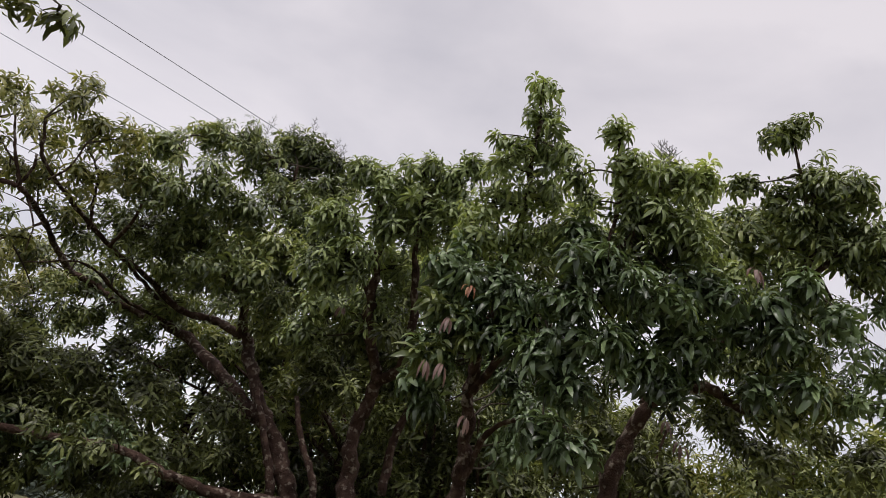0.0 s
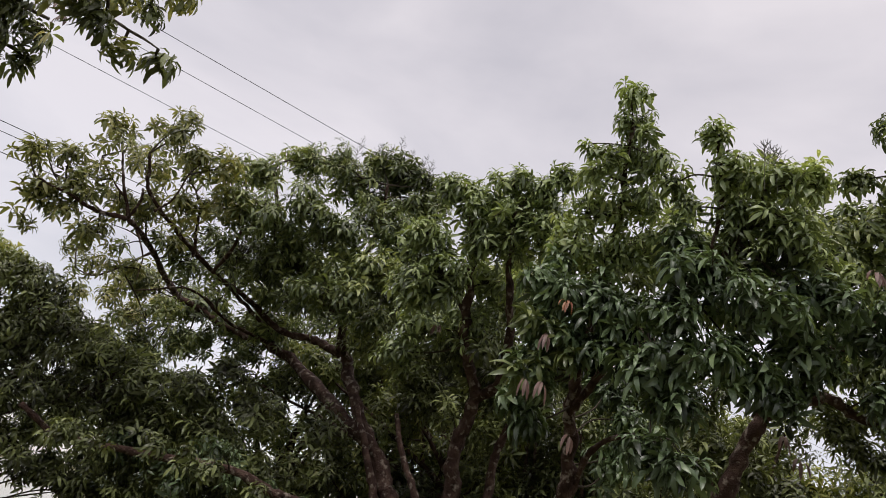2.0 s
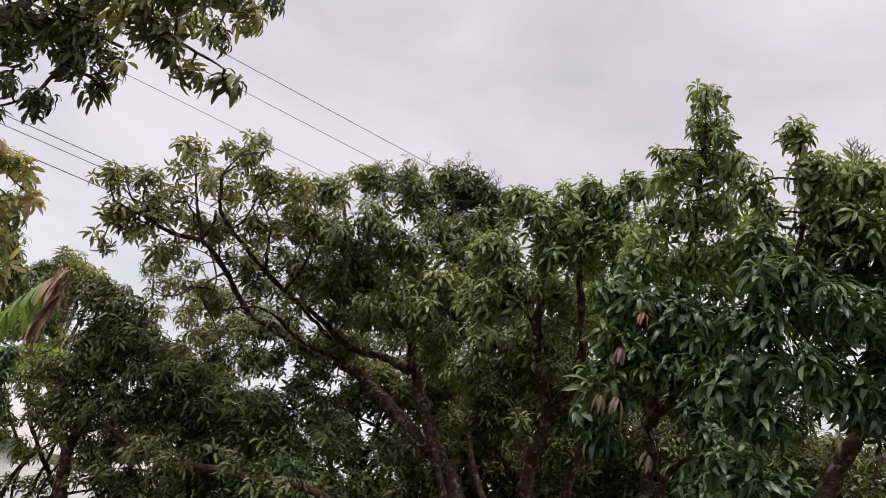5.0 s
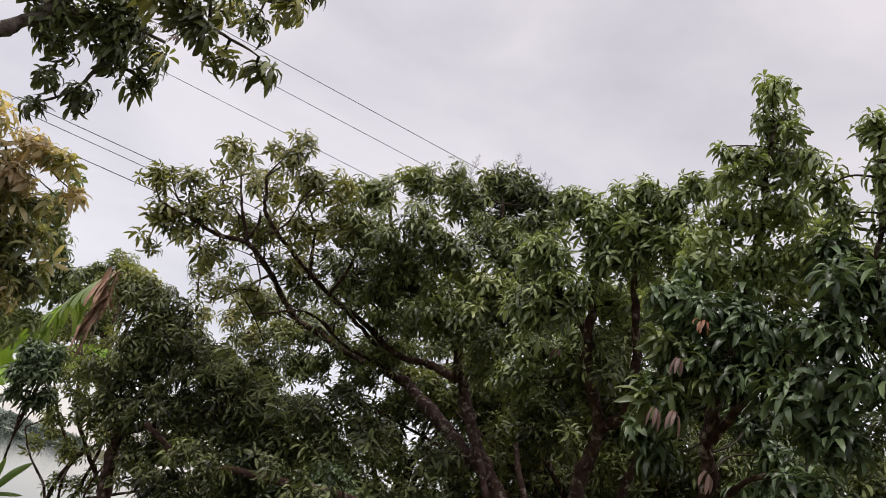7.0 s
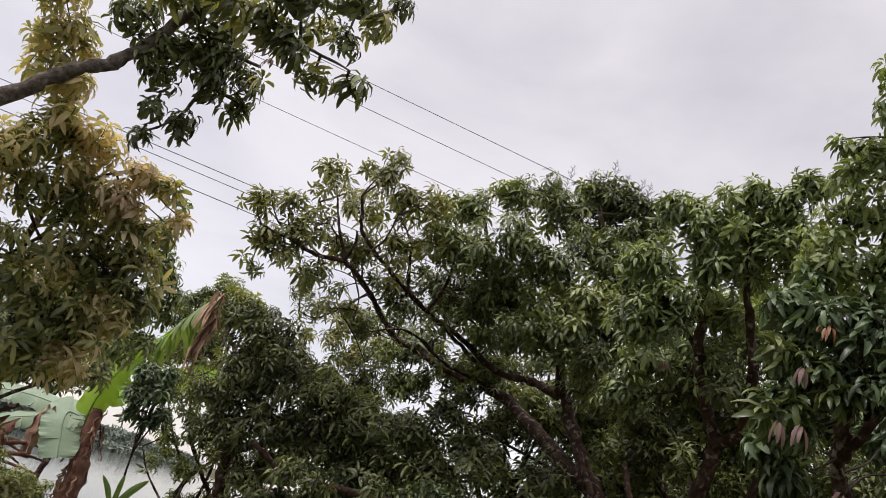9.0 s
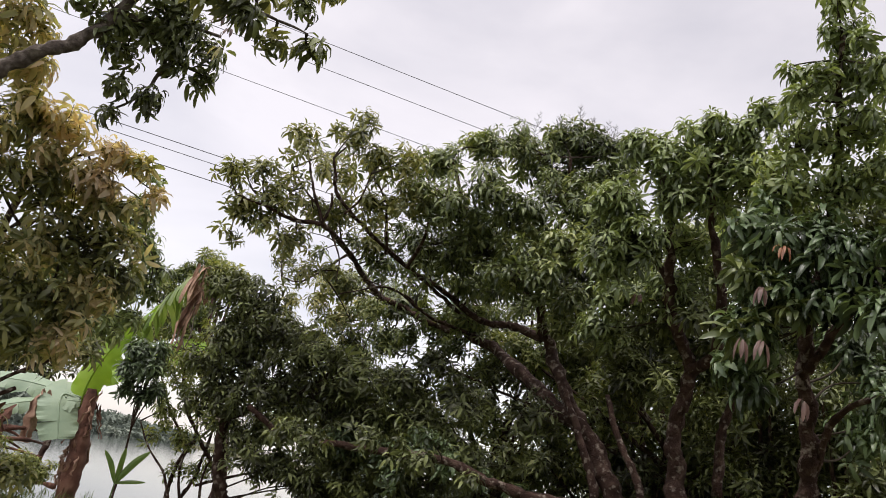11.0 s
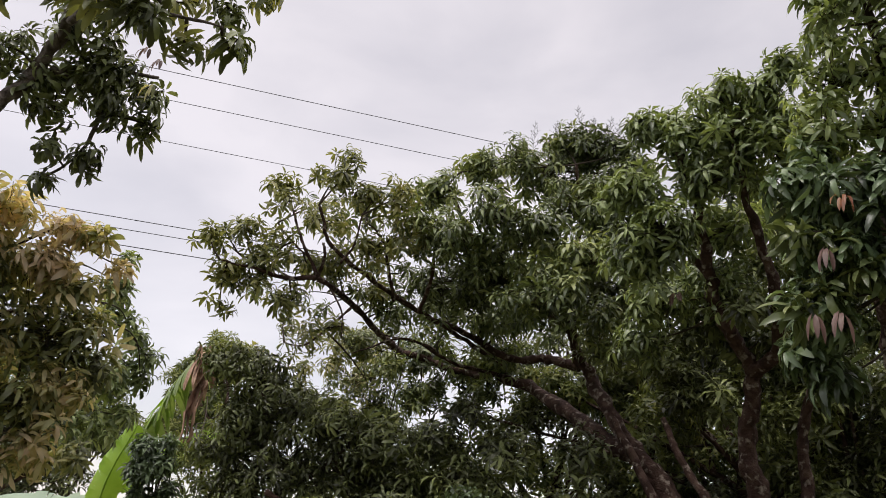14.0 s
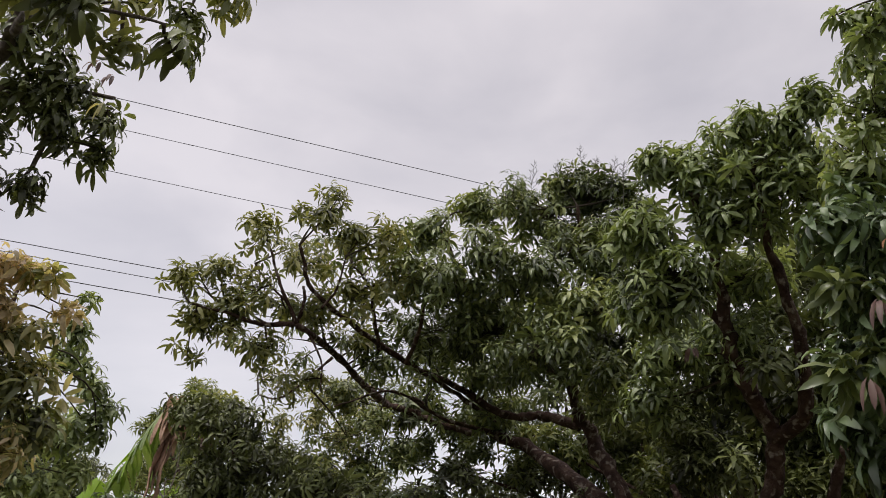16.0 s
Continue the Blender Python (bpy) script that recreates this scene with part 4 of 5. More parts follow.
LIMBS_A_FINE = [
    ((-4.79, 9.90, 4.36), (-4.73, 9.60, 4.67), (-4.74, 9.40, 4.99), (-4.86, 9.20, 5.18), 0.028, 0.010),
    ((-5.37, 9.00, 4.42), (-5.23, 8.90, 4.62), (-5.20, 8.80, 4.78), 0.022, 0.016),
    ((-5.23, 9.60, 4.20), (-5.47, 9.50, 3.91), (-5.76, 9.40, 3.67), (-5.98, 9.30, 3.69), 0.018, 0.007),
    ((-5.56, 8.80, 4.32), (-5.76, 8.70, 4.43), (-6.03, 8.60, 4.59), (-6.26, 8.50, 4.63), 0.016, 0.006),
    ((-4.20, 12.20, 4.07), (-4.51, 11.80, 4.25), (-4.66, 11.20, 4.35), (-4.85, 10.80, 4.47), 0.040, 0.020),
    ((-5.34, 12.60, 4.22), (-5.44, 12.20, 4.37), (-5.58, 11.60, 4.34), (-5.68, 11.00, 4.27), 0.024, 0.009),
    ((-5.05, 9.00, 4.57), (-4.81, 8.90, 4.76), (-4.68, 8.80, 5.09), 0.016, 0.007),
    ((-5.43, 8.80, 4.63), (-5.67, 8.70, 4.85), (-5.80, 8.60, 5.04), 0.014, 0.006),
    ((-4.64, 10.30, 4.31), (-4.32, 10.00, 4.63), (-4.22, 9.80, 5.05), (-4.32, 9.70, 5.47), 0.030, 0.012),
    ((-5.31, 9.20, 4.34), (-5.08, 9.20, 4.01), (-5.03, 9.20, 3.68), 0.014, 0.006),
]
LIMBS_A_STEMS = [
    ((-1.53, 11.02, 1.07), (-1.60, 10.90, 1.87), (-1.93, 10.98, 2.50), (-2.23, 11.13, 3.06), 0.065, 0.041),
    ((-0.79, 10.74, 1.24), (-1.06, 10.88, 1.98), (-1.43, 11.07, 2.57), (-1.67, 11.26, 3.09), 0.057, 0.034),
]
CROWN_SHRUB_LOW = [
    (-8.48, 10.34, 2.24, 0.30), (-8.17, 10.62, 2.02, 0.30), (-8.31, 10.53, 1.66, 0.26), (-8.24, 10.52, 2.52, 0.28),
    (-7.82, 10.93, 1.60, 0.26), (-8.05, 10.74, 1.26, 0.20), (-7.89, 10.85, 2.14, 0.26),
]
CROWN_B_FRONT = [
    (-0.62, 10.11, 3.68, 0.25), (-0.32, 9.84, 3.69, 0.21), (-0.79, 9.99, 3.83, 0.22), (-0.38, 9.04, 3.70, 0.20),
]
CROWN_A_INNER = [
    (-6.50, 12.76, 4.59, 0.65), (-5.05, 11.82, 4.46, 0.59), (-5.10, 10.95, 4.93, 0.47), (-3.91, 10.43, 4.61, 0.51),
    (-4.28, 12.40, 4.47, 0.60), (-5.40, 10.49, 4.64, 0.40), (-3.46, 11.64, 4.88, 0.56), (-5.22, 10.12, 3.38, 0.38),
    (-5.13, 13.25, 4.09, 0.54),
]


def base_of(limbs):
    x, y, z = limbs[0][0]
    return (x, y, -0.1)


def rooted(limbs):
    """Carries the trunk down into the ground."""
    first = limbs[0]
    a, b = np.array(first[0]), np.array(first[1])
    foot = a + (a - b) / np.linalg.norm(a - b) * 0.3
    foot = (float(foot[0]), float(foot[1]), -0.25)
    return [(foot, *first[:-2], first[-2] * 1.15, first[-1])] + list(limbs[1:])


def plain_trunk(clumps, spot, r=0.12):
    """Trunk and a few limbs for a tree whose stem is hidden."""
    c = np.array(clumps)
    m = c[:, :3].mean(0)
    low = (spot[0], spot[1], -0.2)
    fork = (0.5 * (spot[0] + m[0]), 0.5 * (spot[1] + m[1]), 0.6 * m[2])
    out = [(low, (spot[0], spot[1], 0.3 * m[2]), fork, tuple(m), r, r * 0.4)]
    for k in range(0, len(c), 2):
        out.append((fork, tuple(0.5 * (np.array(fork) + c[k, :3]) + np.array((0, 0, 0.1))), tuple(c[k, :3]), r * 0.45, 0.015))
    return out


# low and hanging clumps take the leaves with shade in their colour
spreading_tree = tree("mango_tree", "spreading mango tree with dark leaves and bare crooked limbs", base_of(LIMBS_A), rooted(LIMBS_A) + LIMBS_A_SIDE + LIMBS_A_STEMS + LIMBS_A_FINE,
     [(CROWN_A_FILL, LEAF_DARK, 0.15, 9, 60, {"hang": 1.2, "flat": 1.0}), (CROWN_A_TOP, LEAF_OLIVE, 0.155, 18, 90, {"lower": 0.5}), (CROWN_A_MID, LEAF_DARK, 0.15, 36, 120, {"hang": 1.15, "fill": 0.5}), (CROWN_A_HANG, LEAF_DUSK_SHADED, 0.15, 26, 30, {"hang": 1.4}), (CROWN_A_LOW, LEAF_DEEP_SHADED, 0.15, 26, 40, {"hang": 1.3}), (CROWN_A_BACK, LEAF_DARK, 0.14, 38, 20, {}), (CROWN_A_LEFT, LEAF_DARK, 0.17, 19, 40, {}), (CROWN_A_INNER, LEAF_DARK, 0.15, 8, 0, {"fine": 1})], 11)
# shade on the back and low clumps is painted by the dusk leaf
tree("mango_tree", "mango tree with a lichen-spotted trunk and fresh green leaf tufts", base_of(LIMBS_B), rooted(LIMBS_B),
     [(CROWN_B, LEAF_FRESH_LIT, 0.145, 46, 160, {"hang": 1.2, "fill": 0.8}), (CROWN_B_BACK, LEAF_DUSK_SHADED, 0.20, 22, 0, {"fine": 0, "fill": 0.5}), (CROWN_B_FRONT, LEAF_DUSK_SHADED, 0.19, 30, 30, {"hang": 1.4}), (CROWN_B_LOW, LEAF_DUSK_SHADED, 0.20, 26, 0, {"fine": 0, "fill": 0.5})], 12)
# light above and shade below are painted by fresh and deep leaves
tall_tree = tree("mango_tree", "tall mango tree with large glossy leaves and one upright shoot", base_of(LIMBS_C), rooted(LIMBS_C),
     [(CROWN_C_TOP, LEAF_FRESH_LIT, 0.128, 50, 80, {"hang": 1.6}), (CROWN_C_LOW, LEAF_DEEP_SHADED, 0.18, 33, 80, {"hang": 1.6, "fill": 0.6}), (CROWN_C_RIGHT[:6], LEAF_FRESH_LIT, 0.135, 46, 60, {"hang": 1.4, "fill": 0.6}), (CROWN_C_RIGHT[6:], LEAF_DEEP_SHADED, 0.175, 34, 80, {"hang": 1.4, "fill": 0.8}), (CROWN_C_LIGHT, LEAF_DARK, 0.21, 17, 30, {"hang": 1.6}), (CROWN_C_FRONT, LEAF_DEEP_SHADED, 0.19, 30, 40, {"hang": 1.6}), (CROWN_C_SIDE, LEAF_FRESH_LIT, 0.13, 44, 80, {"hang": 1.5, "fill": 0.3}), (CROWN_C_GAP, LEAF_FRESH_LIT, 0.14, 34, 0, {"hang": 1.4, "fine": 1}), (CROWN_C_SHOULDER, LEAF_FRESH_LIT, 0.125, 46, 40, {"hang": 1.6})], 13)
# shade of the front and low clumps is put into their leaf colour
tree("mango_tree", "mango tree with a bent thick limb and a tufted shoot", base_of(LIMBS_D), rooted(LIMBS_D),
     [(CROWN_D[::2], LEAF_DARK, 0.14, 42, 80, {"hang": 1.4, "fill": 0.4}), (CROWN_D[1::2], LEAF_DARK, 0.14, 42, 70, {"hang": 1.4, "fill": 0.6}), (CROWN_D_FRONT, LEAF_DEEP_SHADED, 0.195, 32, 60, {"hang": 1.5}), (CROWN_D_AIRY, LEAF_DEEP_SHADED, 0.15, 14, 0, {"hang": 1.3}), (CROWN_D_BACK, LEAF_FRESH_LIT, 0.16, 24, 0, {}), (CROWN_D_LOW, LEAF_DUSK_SHADED, 0.16, 26, 0, {"fill": 0.6})], 14)
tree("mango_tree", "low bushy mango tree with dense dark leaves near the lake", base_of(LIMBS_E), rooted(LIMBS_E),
     [(CROWN_E, LEAF_DUSK_SHADED, 0.14, 37, 120, {"hang": 1.3, "fill": 0.6}), (CROWN_E_BACK, LEAF_DUSK_SHADED, 0.165, 25, 0, {"fine": 1}), (CROWN_E_SIDE, LEAF_OLIVE, 0.15, 15, 0, {})], 15)
tree("mango_tree", "mango tree with yellowing and pinkish young leaves", base_of(LIMBS_F), rooted(LIMBS_F),
     [(CROWN_F[::2], LEAF_YELLOW, 0.17, 21, 60, {"hang": 1.3}), (CROWN_F[1::2], LEAF_OLIVE, 0.17, 23, 60, {"hang": 1.3}), (CROWN_F_TOP[:2] + CROWN_F_TOP[2:8:2] + CROWN_F_TOP[8:], LEAF_YELLOW, 0.18, 18, 50, {"hang": 1.4}), (CROWN_F_TOP[3:8:2], LEAF_BLUSH, 0.17, 22, 50, {"hang": 1.5}), (CROWN_F_LOW, LEAF_FRESH_LIT, 0.16, 30, 60, {"hang": 1.3})], 16)
leaning_tree = tree("mango_tree", "leaning mango tree with a long overhanging leafy branch", (-8.2, 2.0, -0.1), [((-8.2, 2.0, -0.25), (-8.1, 2.1, 1.2), LIMBS_N[0][0], 0.17, 0.09)] + LIMBS_N,
     [(CROWN_N, LEAF_DUSK_SHADED, 0.145, 26, 150, {"lower": 0.9, "hang": 1.9}), (CROWN_N_NEAR[::2], LEAF_DUSK_SHADED, 0.14, 25, 40, {"lower": 0.9, "hang": 2.3}), (CROWN_N_NEAR[1::2], LEAF_OLIVE, 0.14, 24, 40, {"lower": 0.9, "hang": 2.0})], 17, bark=BARK_GREY)
for crown_list, spot, sd in ((CROWN_G, (-7.0, 13.2), 21), (CROWN_H, (-4.2, 13.4), 22), (CROWN_I, (0.2, 13.2), 23), (CROWN_J, (5.0, 11.6), 24), (CROWN_K, (-8.6, 12.6), 25)):
    tree("orchard_tree", "light green orchard tree behind the mango trees", (spot[0], spot[1], -0.1), plain_trunk(crown_list, spot),
         [(crown_list, LEAF_FAR, 0.19, 26, 20, {"fine": 0})], sd, group="trees behind")
tree("mango_tree", "small dark-leaved tree beside the lake", (-8.6, 10.3, -0.1), plain_trunk(CROWN_DARK, (-8.6, 10.3), 0.022),
     [(CROWN_DARK, LEAF_DEEP_SHADED, 0.15, 60, 30, {})], 26)
tree("mango_tree", "dark bushy mango tree behind the banana plant", (-13.0, 12.6, -0.1), plain_trunk(CROWN_LAKE, (-13.0, 12.6), 0.07),
     [(CROWN_LAKE, LEAF_DUSK_SHADED, 0.16, 26, 0, {"fine": 1})], 29)
tree("shrub", "low light green shrub on the lake bank", (-9.6, 8.9, -0.1), plain_trunk(CROWN_BANK, (-9.6, 8.9), 0.02),
     [(CROWN_BANK, LEAF_FAR, 0.1, 60, 40, {})], 30, group="", category="shrub")
tree("shrub", "bare-stemmed shrub with sparse yellow-green leaves", base_of(LIMBS_SHRUB), rooted(LIMBS_SHRUB),
     [(CROWN_SHRUB, LEAF_FAR, 0.12, 20, 40, {}), (CROWN_SHRUB_LOW, LEAF_FAR, 0.12, 24, 30, {})], 27, group="", category="shrub")
tree("shrub", "leafy dark shrub under the yellowing mango tree", (-7.6, 5.4, -0.1), plain_trunk(CROWN_LEFT, (-7.6, 5.4), 0.05),
     [(CROWN_LEFT, LEAF_OLIVE, 0.15, 30, 40, {})], 28, group="", category="shrub")


def thicket():
    """Trees further back that close the view under the crowns, in shade-darkened leaves."""
    rng = np.random.default_rng(77)
    for k in range(16):
        x = -3.9 + 0.92 * k + rng.uniform(-0.3, 0.3)
        y = 12.6 + rng.uniform(-0.6, 2.0)
        tall = 5.2 if x < 4.2 else 3.9
        clumps = [(x + rng.uniform(-0.9, 0.9), y + rng.uniform(-0.8, 0.8), rng.uniform(0.2, tall), rng.uniform(0.4, 0.72)) for _ in range(19 if x < 4.2 else 15)]
        clumps += [(x + rng.uniform(-0.8, 0.8), y + rng.uniform(-0.5, 0.9), rng.uniform(0.1, 1.5), rng.uniform(0.45, 0.6)) for _ in range(6)]
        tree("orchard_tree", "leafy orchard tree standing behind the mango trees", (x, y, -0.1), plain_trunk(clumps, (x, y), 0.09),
             [(clumps, LEAF_DUSK_SHADED, 0.2, 11.5, 0, {"fine": 0})], 200 + k, group="trees behind")
    # a deeper row, added to darken the gaps behind the trunks
    for k in range(9):
        x, y = -1.4 + 1.45 * k + rng.uniform(-0.3, 0.3), 16.6 + rng.uniform(-0.5, 1.2)
        tall = 5.4 if x < 5.5 else 4.2
        clumps = [(x + rng.uniform(-1.1, 1.1), y + rng.uniform(-0.7, 0.7), rng.uniform(0.3, tall), rng.uniform(0.55, 0.8)) for _ in range(20)]
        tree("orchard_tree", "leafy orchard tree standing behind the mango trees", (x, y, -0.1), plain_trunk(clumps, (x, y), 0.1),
             [(clumps, LEAF_DUSK_SHADED, 0.36, 5, 0, {"fine": 0})], 230 + k, group="trees behind")


def skylight_blocking_rows():
    """Unseen trees added at the walker's back, to keep low skylight off the foliage."""
    rng = np.random.default_rng(78)
    for k in range(7):
        x, y = -7.5 + 2.5 * k + rng.uniform(-0.4, 0.4), -3.9 + rng.uniform(-0.6, 0.4)
        clumps = [(x + rng.uniform(-1.3, 1.3), y + rng.uniform(-1.0, 1.0), rng.uniform(1.0, 5.7), rng.uniform(0.6, 0.9)) for _ in range(24)]
        tree("orchard_tree", "unseen orchard tree added to block low skylight", (x, y, -0.1), plain_trunk(clumps, (x, y), 0.1),
             [(clumps, LEAF_DARK, 0.55, 3, 0, {"fine": 0})], 260 + k, group="trees behind")


thicket()
skylight_blocking_rows()

# ---- power lines ----
WIRES = ((-11.90, 10.85), (-14.78, 11.22), (-18.23, 11.22), (-12.08, 7.25), (-14.41, 7.57), (-10.50, 6.31))


def wire_at(x, z, t):
    """A place on the wire that stands at x, z where y is 12; t metres further along y."""
    return np.array((x + 1.049 * t, 12 + t, z + 0.016 * t))


def power_line(x, z, r=0.0085):
    line = np.array([wire_at(x, z, t) for t in np.linspace(-20, 62, 42)])
    ob = new("power_line", mesh_of("power_line", *tube(line, r, r, 6), WIRE))
    return tagged(ob, "thin dark overhead power line crossing the sky", "wire", "power lines")


def utility_pole(t):
    """A pole with two crossarms that holds the six wires."""
    foot = wire_at(-14.2, 0, t)
    foot[2] = float(ground_height(foot[0], foot[1])) - 0.3
    top = thing("utility_pole", tuple(foot), "weathered grey utility pole with two crossarms", "utility pole", "utility poles")
    part("pole", tube(np.array([foot, foot + np.array((0, 0, 6.0)), foot + np.array((0, 0, 12.6 + 0.016 * t))]), 0.16, 0.10, 12), POLE, top)
    side = np.array((0.69, -0.724, 0))
    for wires in (WIRES[:3], WIRES[3:]):
        z = min(w[1] for w in wires) + 0.016 * t - 0.12
        reach = [float(np.dot(wire_at(x, 0, t) - wire_at(-14.2, 0, t), side)) for x, _ in wires]
        mid = np.array((foot[0], foot[1], z))
        part("crossarm", tube(np.array([mid + side * (min(reach) - 0.2), mid + side * (max(reach) + 0.2)]), 0.06, 0.06, 4), POLE, top)
        for (x, wz), r in zip(wires, reach):
            low = mid + side * r
            part("insulator", tube(np.array([low, wire_at(x, wz, t) * np.array((0, 0, 1)) + low * np.array((1, 1, 0))]), 0.05, 0.03, 8), WIRE, top)


for x, z in WIRES:
    power_line(x, z)
utility_pole(-20)
utility_pole(62)

# ---- young leaves and flower stalks on the mango trees ----
def young_leaves(parent, place, mat, n, length, seed, label):
    """A fan of limp young leaves that hangs from the end of a twig."""
    rng = np.random.default_rng(seed)
    bits = []
    for k in range(n):
        az = radians(-90 + 130 * ((k + 0.5) / n - 0.5) + rng.uniform(-14, 14))
        el = radians(rng.uniform(-75, 5))
        way = (math.cos(az) * math.cos(el), math.sin(az) * math.cos(el), math.sin(el))
        bits.append(leaf(np.array(place) + np.array((0.012 * (k - n / 2), 0, -0.012 * (k % 3))), way, length * rng.uniform(0.7, 1.1), length * 0.19, 3.4, 0.3, 2))
    part("young_leaf_tuft", join(bits), mat, parent, label)


PINK = "drooping dull pink young leaves"
young_leaves(tall_tree, (0.39, 6.70, 3.63), LEAF_RED, 6, 0.13, 1, "young orange-red leaves")
for k, (spot, n, size) in enumerate((((0.27, 6.75, 3.32), 3, 0.19), ((0.17, 6.70, 2.89), 3, 0.19), ((0.31, 6.70, 2.89), 3, 0.19), ((0.61, 6.85, 2.53), 3, 0.19), ((2.47, 7.50, 3.06), 3, 0.19), ((2.62, 7.50, 2.89), 3, 0.19), ((2.75, 6.35, 4.25), 5, 0.19), ((-0.96, 8.50, 3.71), 4, 0.17))):
    young_leaves(tall_tree, spot, LEAF_PINK, n, size, 2 + k, PINK)
for k, spot in enumerate(((-3.96, 4.90, 4.60), (-4.09, 5.10, 4.45), (-3.94, 5.00, 4.56))):
    young_leaves(leaning_tree, spot, (LEAF_PINK, LEAF_YELLOW)[k % 2], 5, 0.14, 20 + k, "limp reddish young leaves")


def stalk(parent, place, height, seed):
    """A bare upright flower stalk with short side twigs."""
    rng = np.random.default_rng(seed)
    foot = np.array(place, float) - np.array((0, 0, 0.16))
    lean = np.array((rng.uniform(-0.2, 0.2), rng.uniform(-0.2, 0.2), 1.0))
    a, e = [foot - lean * 0.25], [foot + lean * height]
    for k in range(14):
        p = foot + lean * height * (0.15 + 0.8 * k / 14)
        az = 2.4 * k
        reach = (0.13 - 0.007 * k)
        q = p + np.array((math.cos(az) * reach, math.sin(az) * reach, reach * 0.9))
        a.append(p)
        e.append(q)
        a.append((p + q) / 2)
        e.append((p + q) / 2 + np.array((math.sin(az) * 0.03, -math.cos(az) * 0.03, 0.04)))
    part("flower_stalk", sticks(np.array(a), np.array(e), 0.0032), STALK, parent, "thin grey flower stalk")


for k, spot in enumerate(((-3.41, 10.30, 6.45), (-3.27, 10.30, 6.53), (-3.11, 10.30, 6.62), (-2.77, 10.30, 6.72), (-2.64, 10.30, 6.66), (-2.43, 10.30, 6.75), (-2.32, 10.30, 6.73), (-2.08, 10.30, 6.59), (-1.94, 10.30, 6.49), (-3.88, 10.30, 6.50))):
    stalk(spreading_tree, spot, 0.28 + 0.07 * (k % 3), 70 + k)
for k, spot in enumerate(((-6.42, 8.25, 4.79), (-6.16, 8.30, 4.72))):
    stalk(spreading_tree, spot, 0.22, 80 + k)
for k, spot in enumerate(((1.72, 6.00, 5.02), (1.82, 6.05, 5.02))):
    stalk(tall_tree, spot, 0.2, 90 + k)


# ---- banana plants and small growth by the water ----
def banana_blade(points, width, seed, tear=0.25, fold=0.35, steps=9, blunt=0.55, wave=0.0):
    """A long leaf blade on a midrib, torn between its veins."""
    rng = np.random.default_rng(seed)
    line = curve_through(points, steps)
    n = len(line)
    d = np.gradient(line, axis=0)
    d /= np.linalg.norm(d, axis=1)[:, None]
    side = np.cross(d, (0.45, -0.55, 0.55))
    side /= np.linalg.norm(side, axis=1)[:, None]
    up = np.cross(side, d)
    s = np.linspace(0, 1, n)
    w = width * 0.5 * np.clip(np.sin(np.pi * np.clip(s * 0.93 + 0.06, 0, 1)) ** blunt, 0.08, 1)
    bits = [tube(line, width * 0.035, width * 0.012, 6)]
    for sign in (1, -1):
        dip = rng.uniform(-0.1, 0.1)
        turn, rate = rng.uniform(0, 6.3), rng.uniform(0.7, 1.1)
        for k in range(n - 1):
            if rng.uniform() < tear:
                dip = rng.uniform(-0.25, 0.35)
            f = fold + dip
            rows = []
            for m in (k, k + 1):
                inner = line[m]
                mid = line[m] + sign * side[m] * w[m] * 0.55 - up[m] * w[m] * f * 0.25
                sway = wave * (math.sin(turn + rate * m) + 0.5 * math.sin(2.3 * rate * m))
                edge = line[m] + sign * side[m] * w[m] * (1 + 0.5 * sway + rng.uniform(-0.03, 0.03)) - up[m] * w[m] * (f * 0.85 + sway)
                rows += [inner, mid, edge]
            bits.append((rows, [(0, 3, 4), (0, 4, 1), (1, 4, 5), (1, 5, 2)]))
    return join(bits)


def hanging_strip(a, b, sign, length, seed):
    """A strip of torn blade that hangs from the rib between the places a and b, bowed outwards."""
    rng = np.random.default_rng(seed)
    a, b = np.array(a), np.array(b)
    out = np.cross(b - a, (0, 0, 1.0))
    out = sign * out / (np.linalg.norm(out) + 1e-6)
    sway = rng.uniform(-0.08, 0.08)
    rows = []
    for s in (0.0, 0.25, 0.55, 0.8, 1.0):
        drop = out * (0.16 * math.sin(1.5 * s)) * length / 0.4 + np.array((sway * s, sway * s, -length * s ** 1.25))
        narrow = 0.16 * s + (0.22 if s == 1.0 else 0)
        rows += [a + (b - a) * narrow + drop, (a + b) / 2 + drop + out * 0.015, b - (b - a) * narrow + drop]
    tris = []
    for k in range(4):
        for c in (0, 1):
            q = 3 * k + c
            tris += [(q, q + 1, q + 4), (q, q + 4, q + 3)]
    return np.array(rows), np.array(tris)


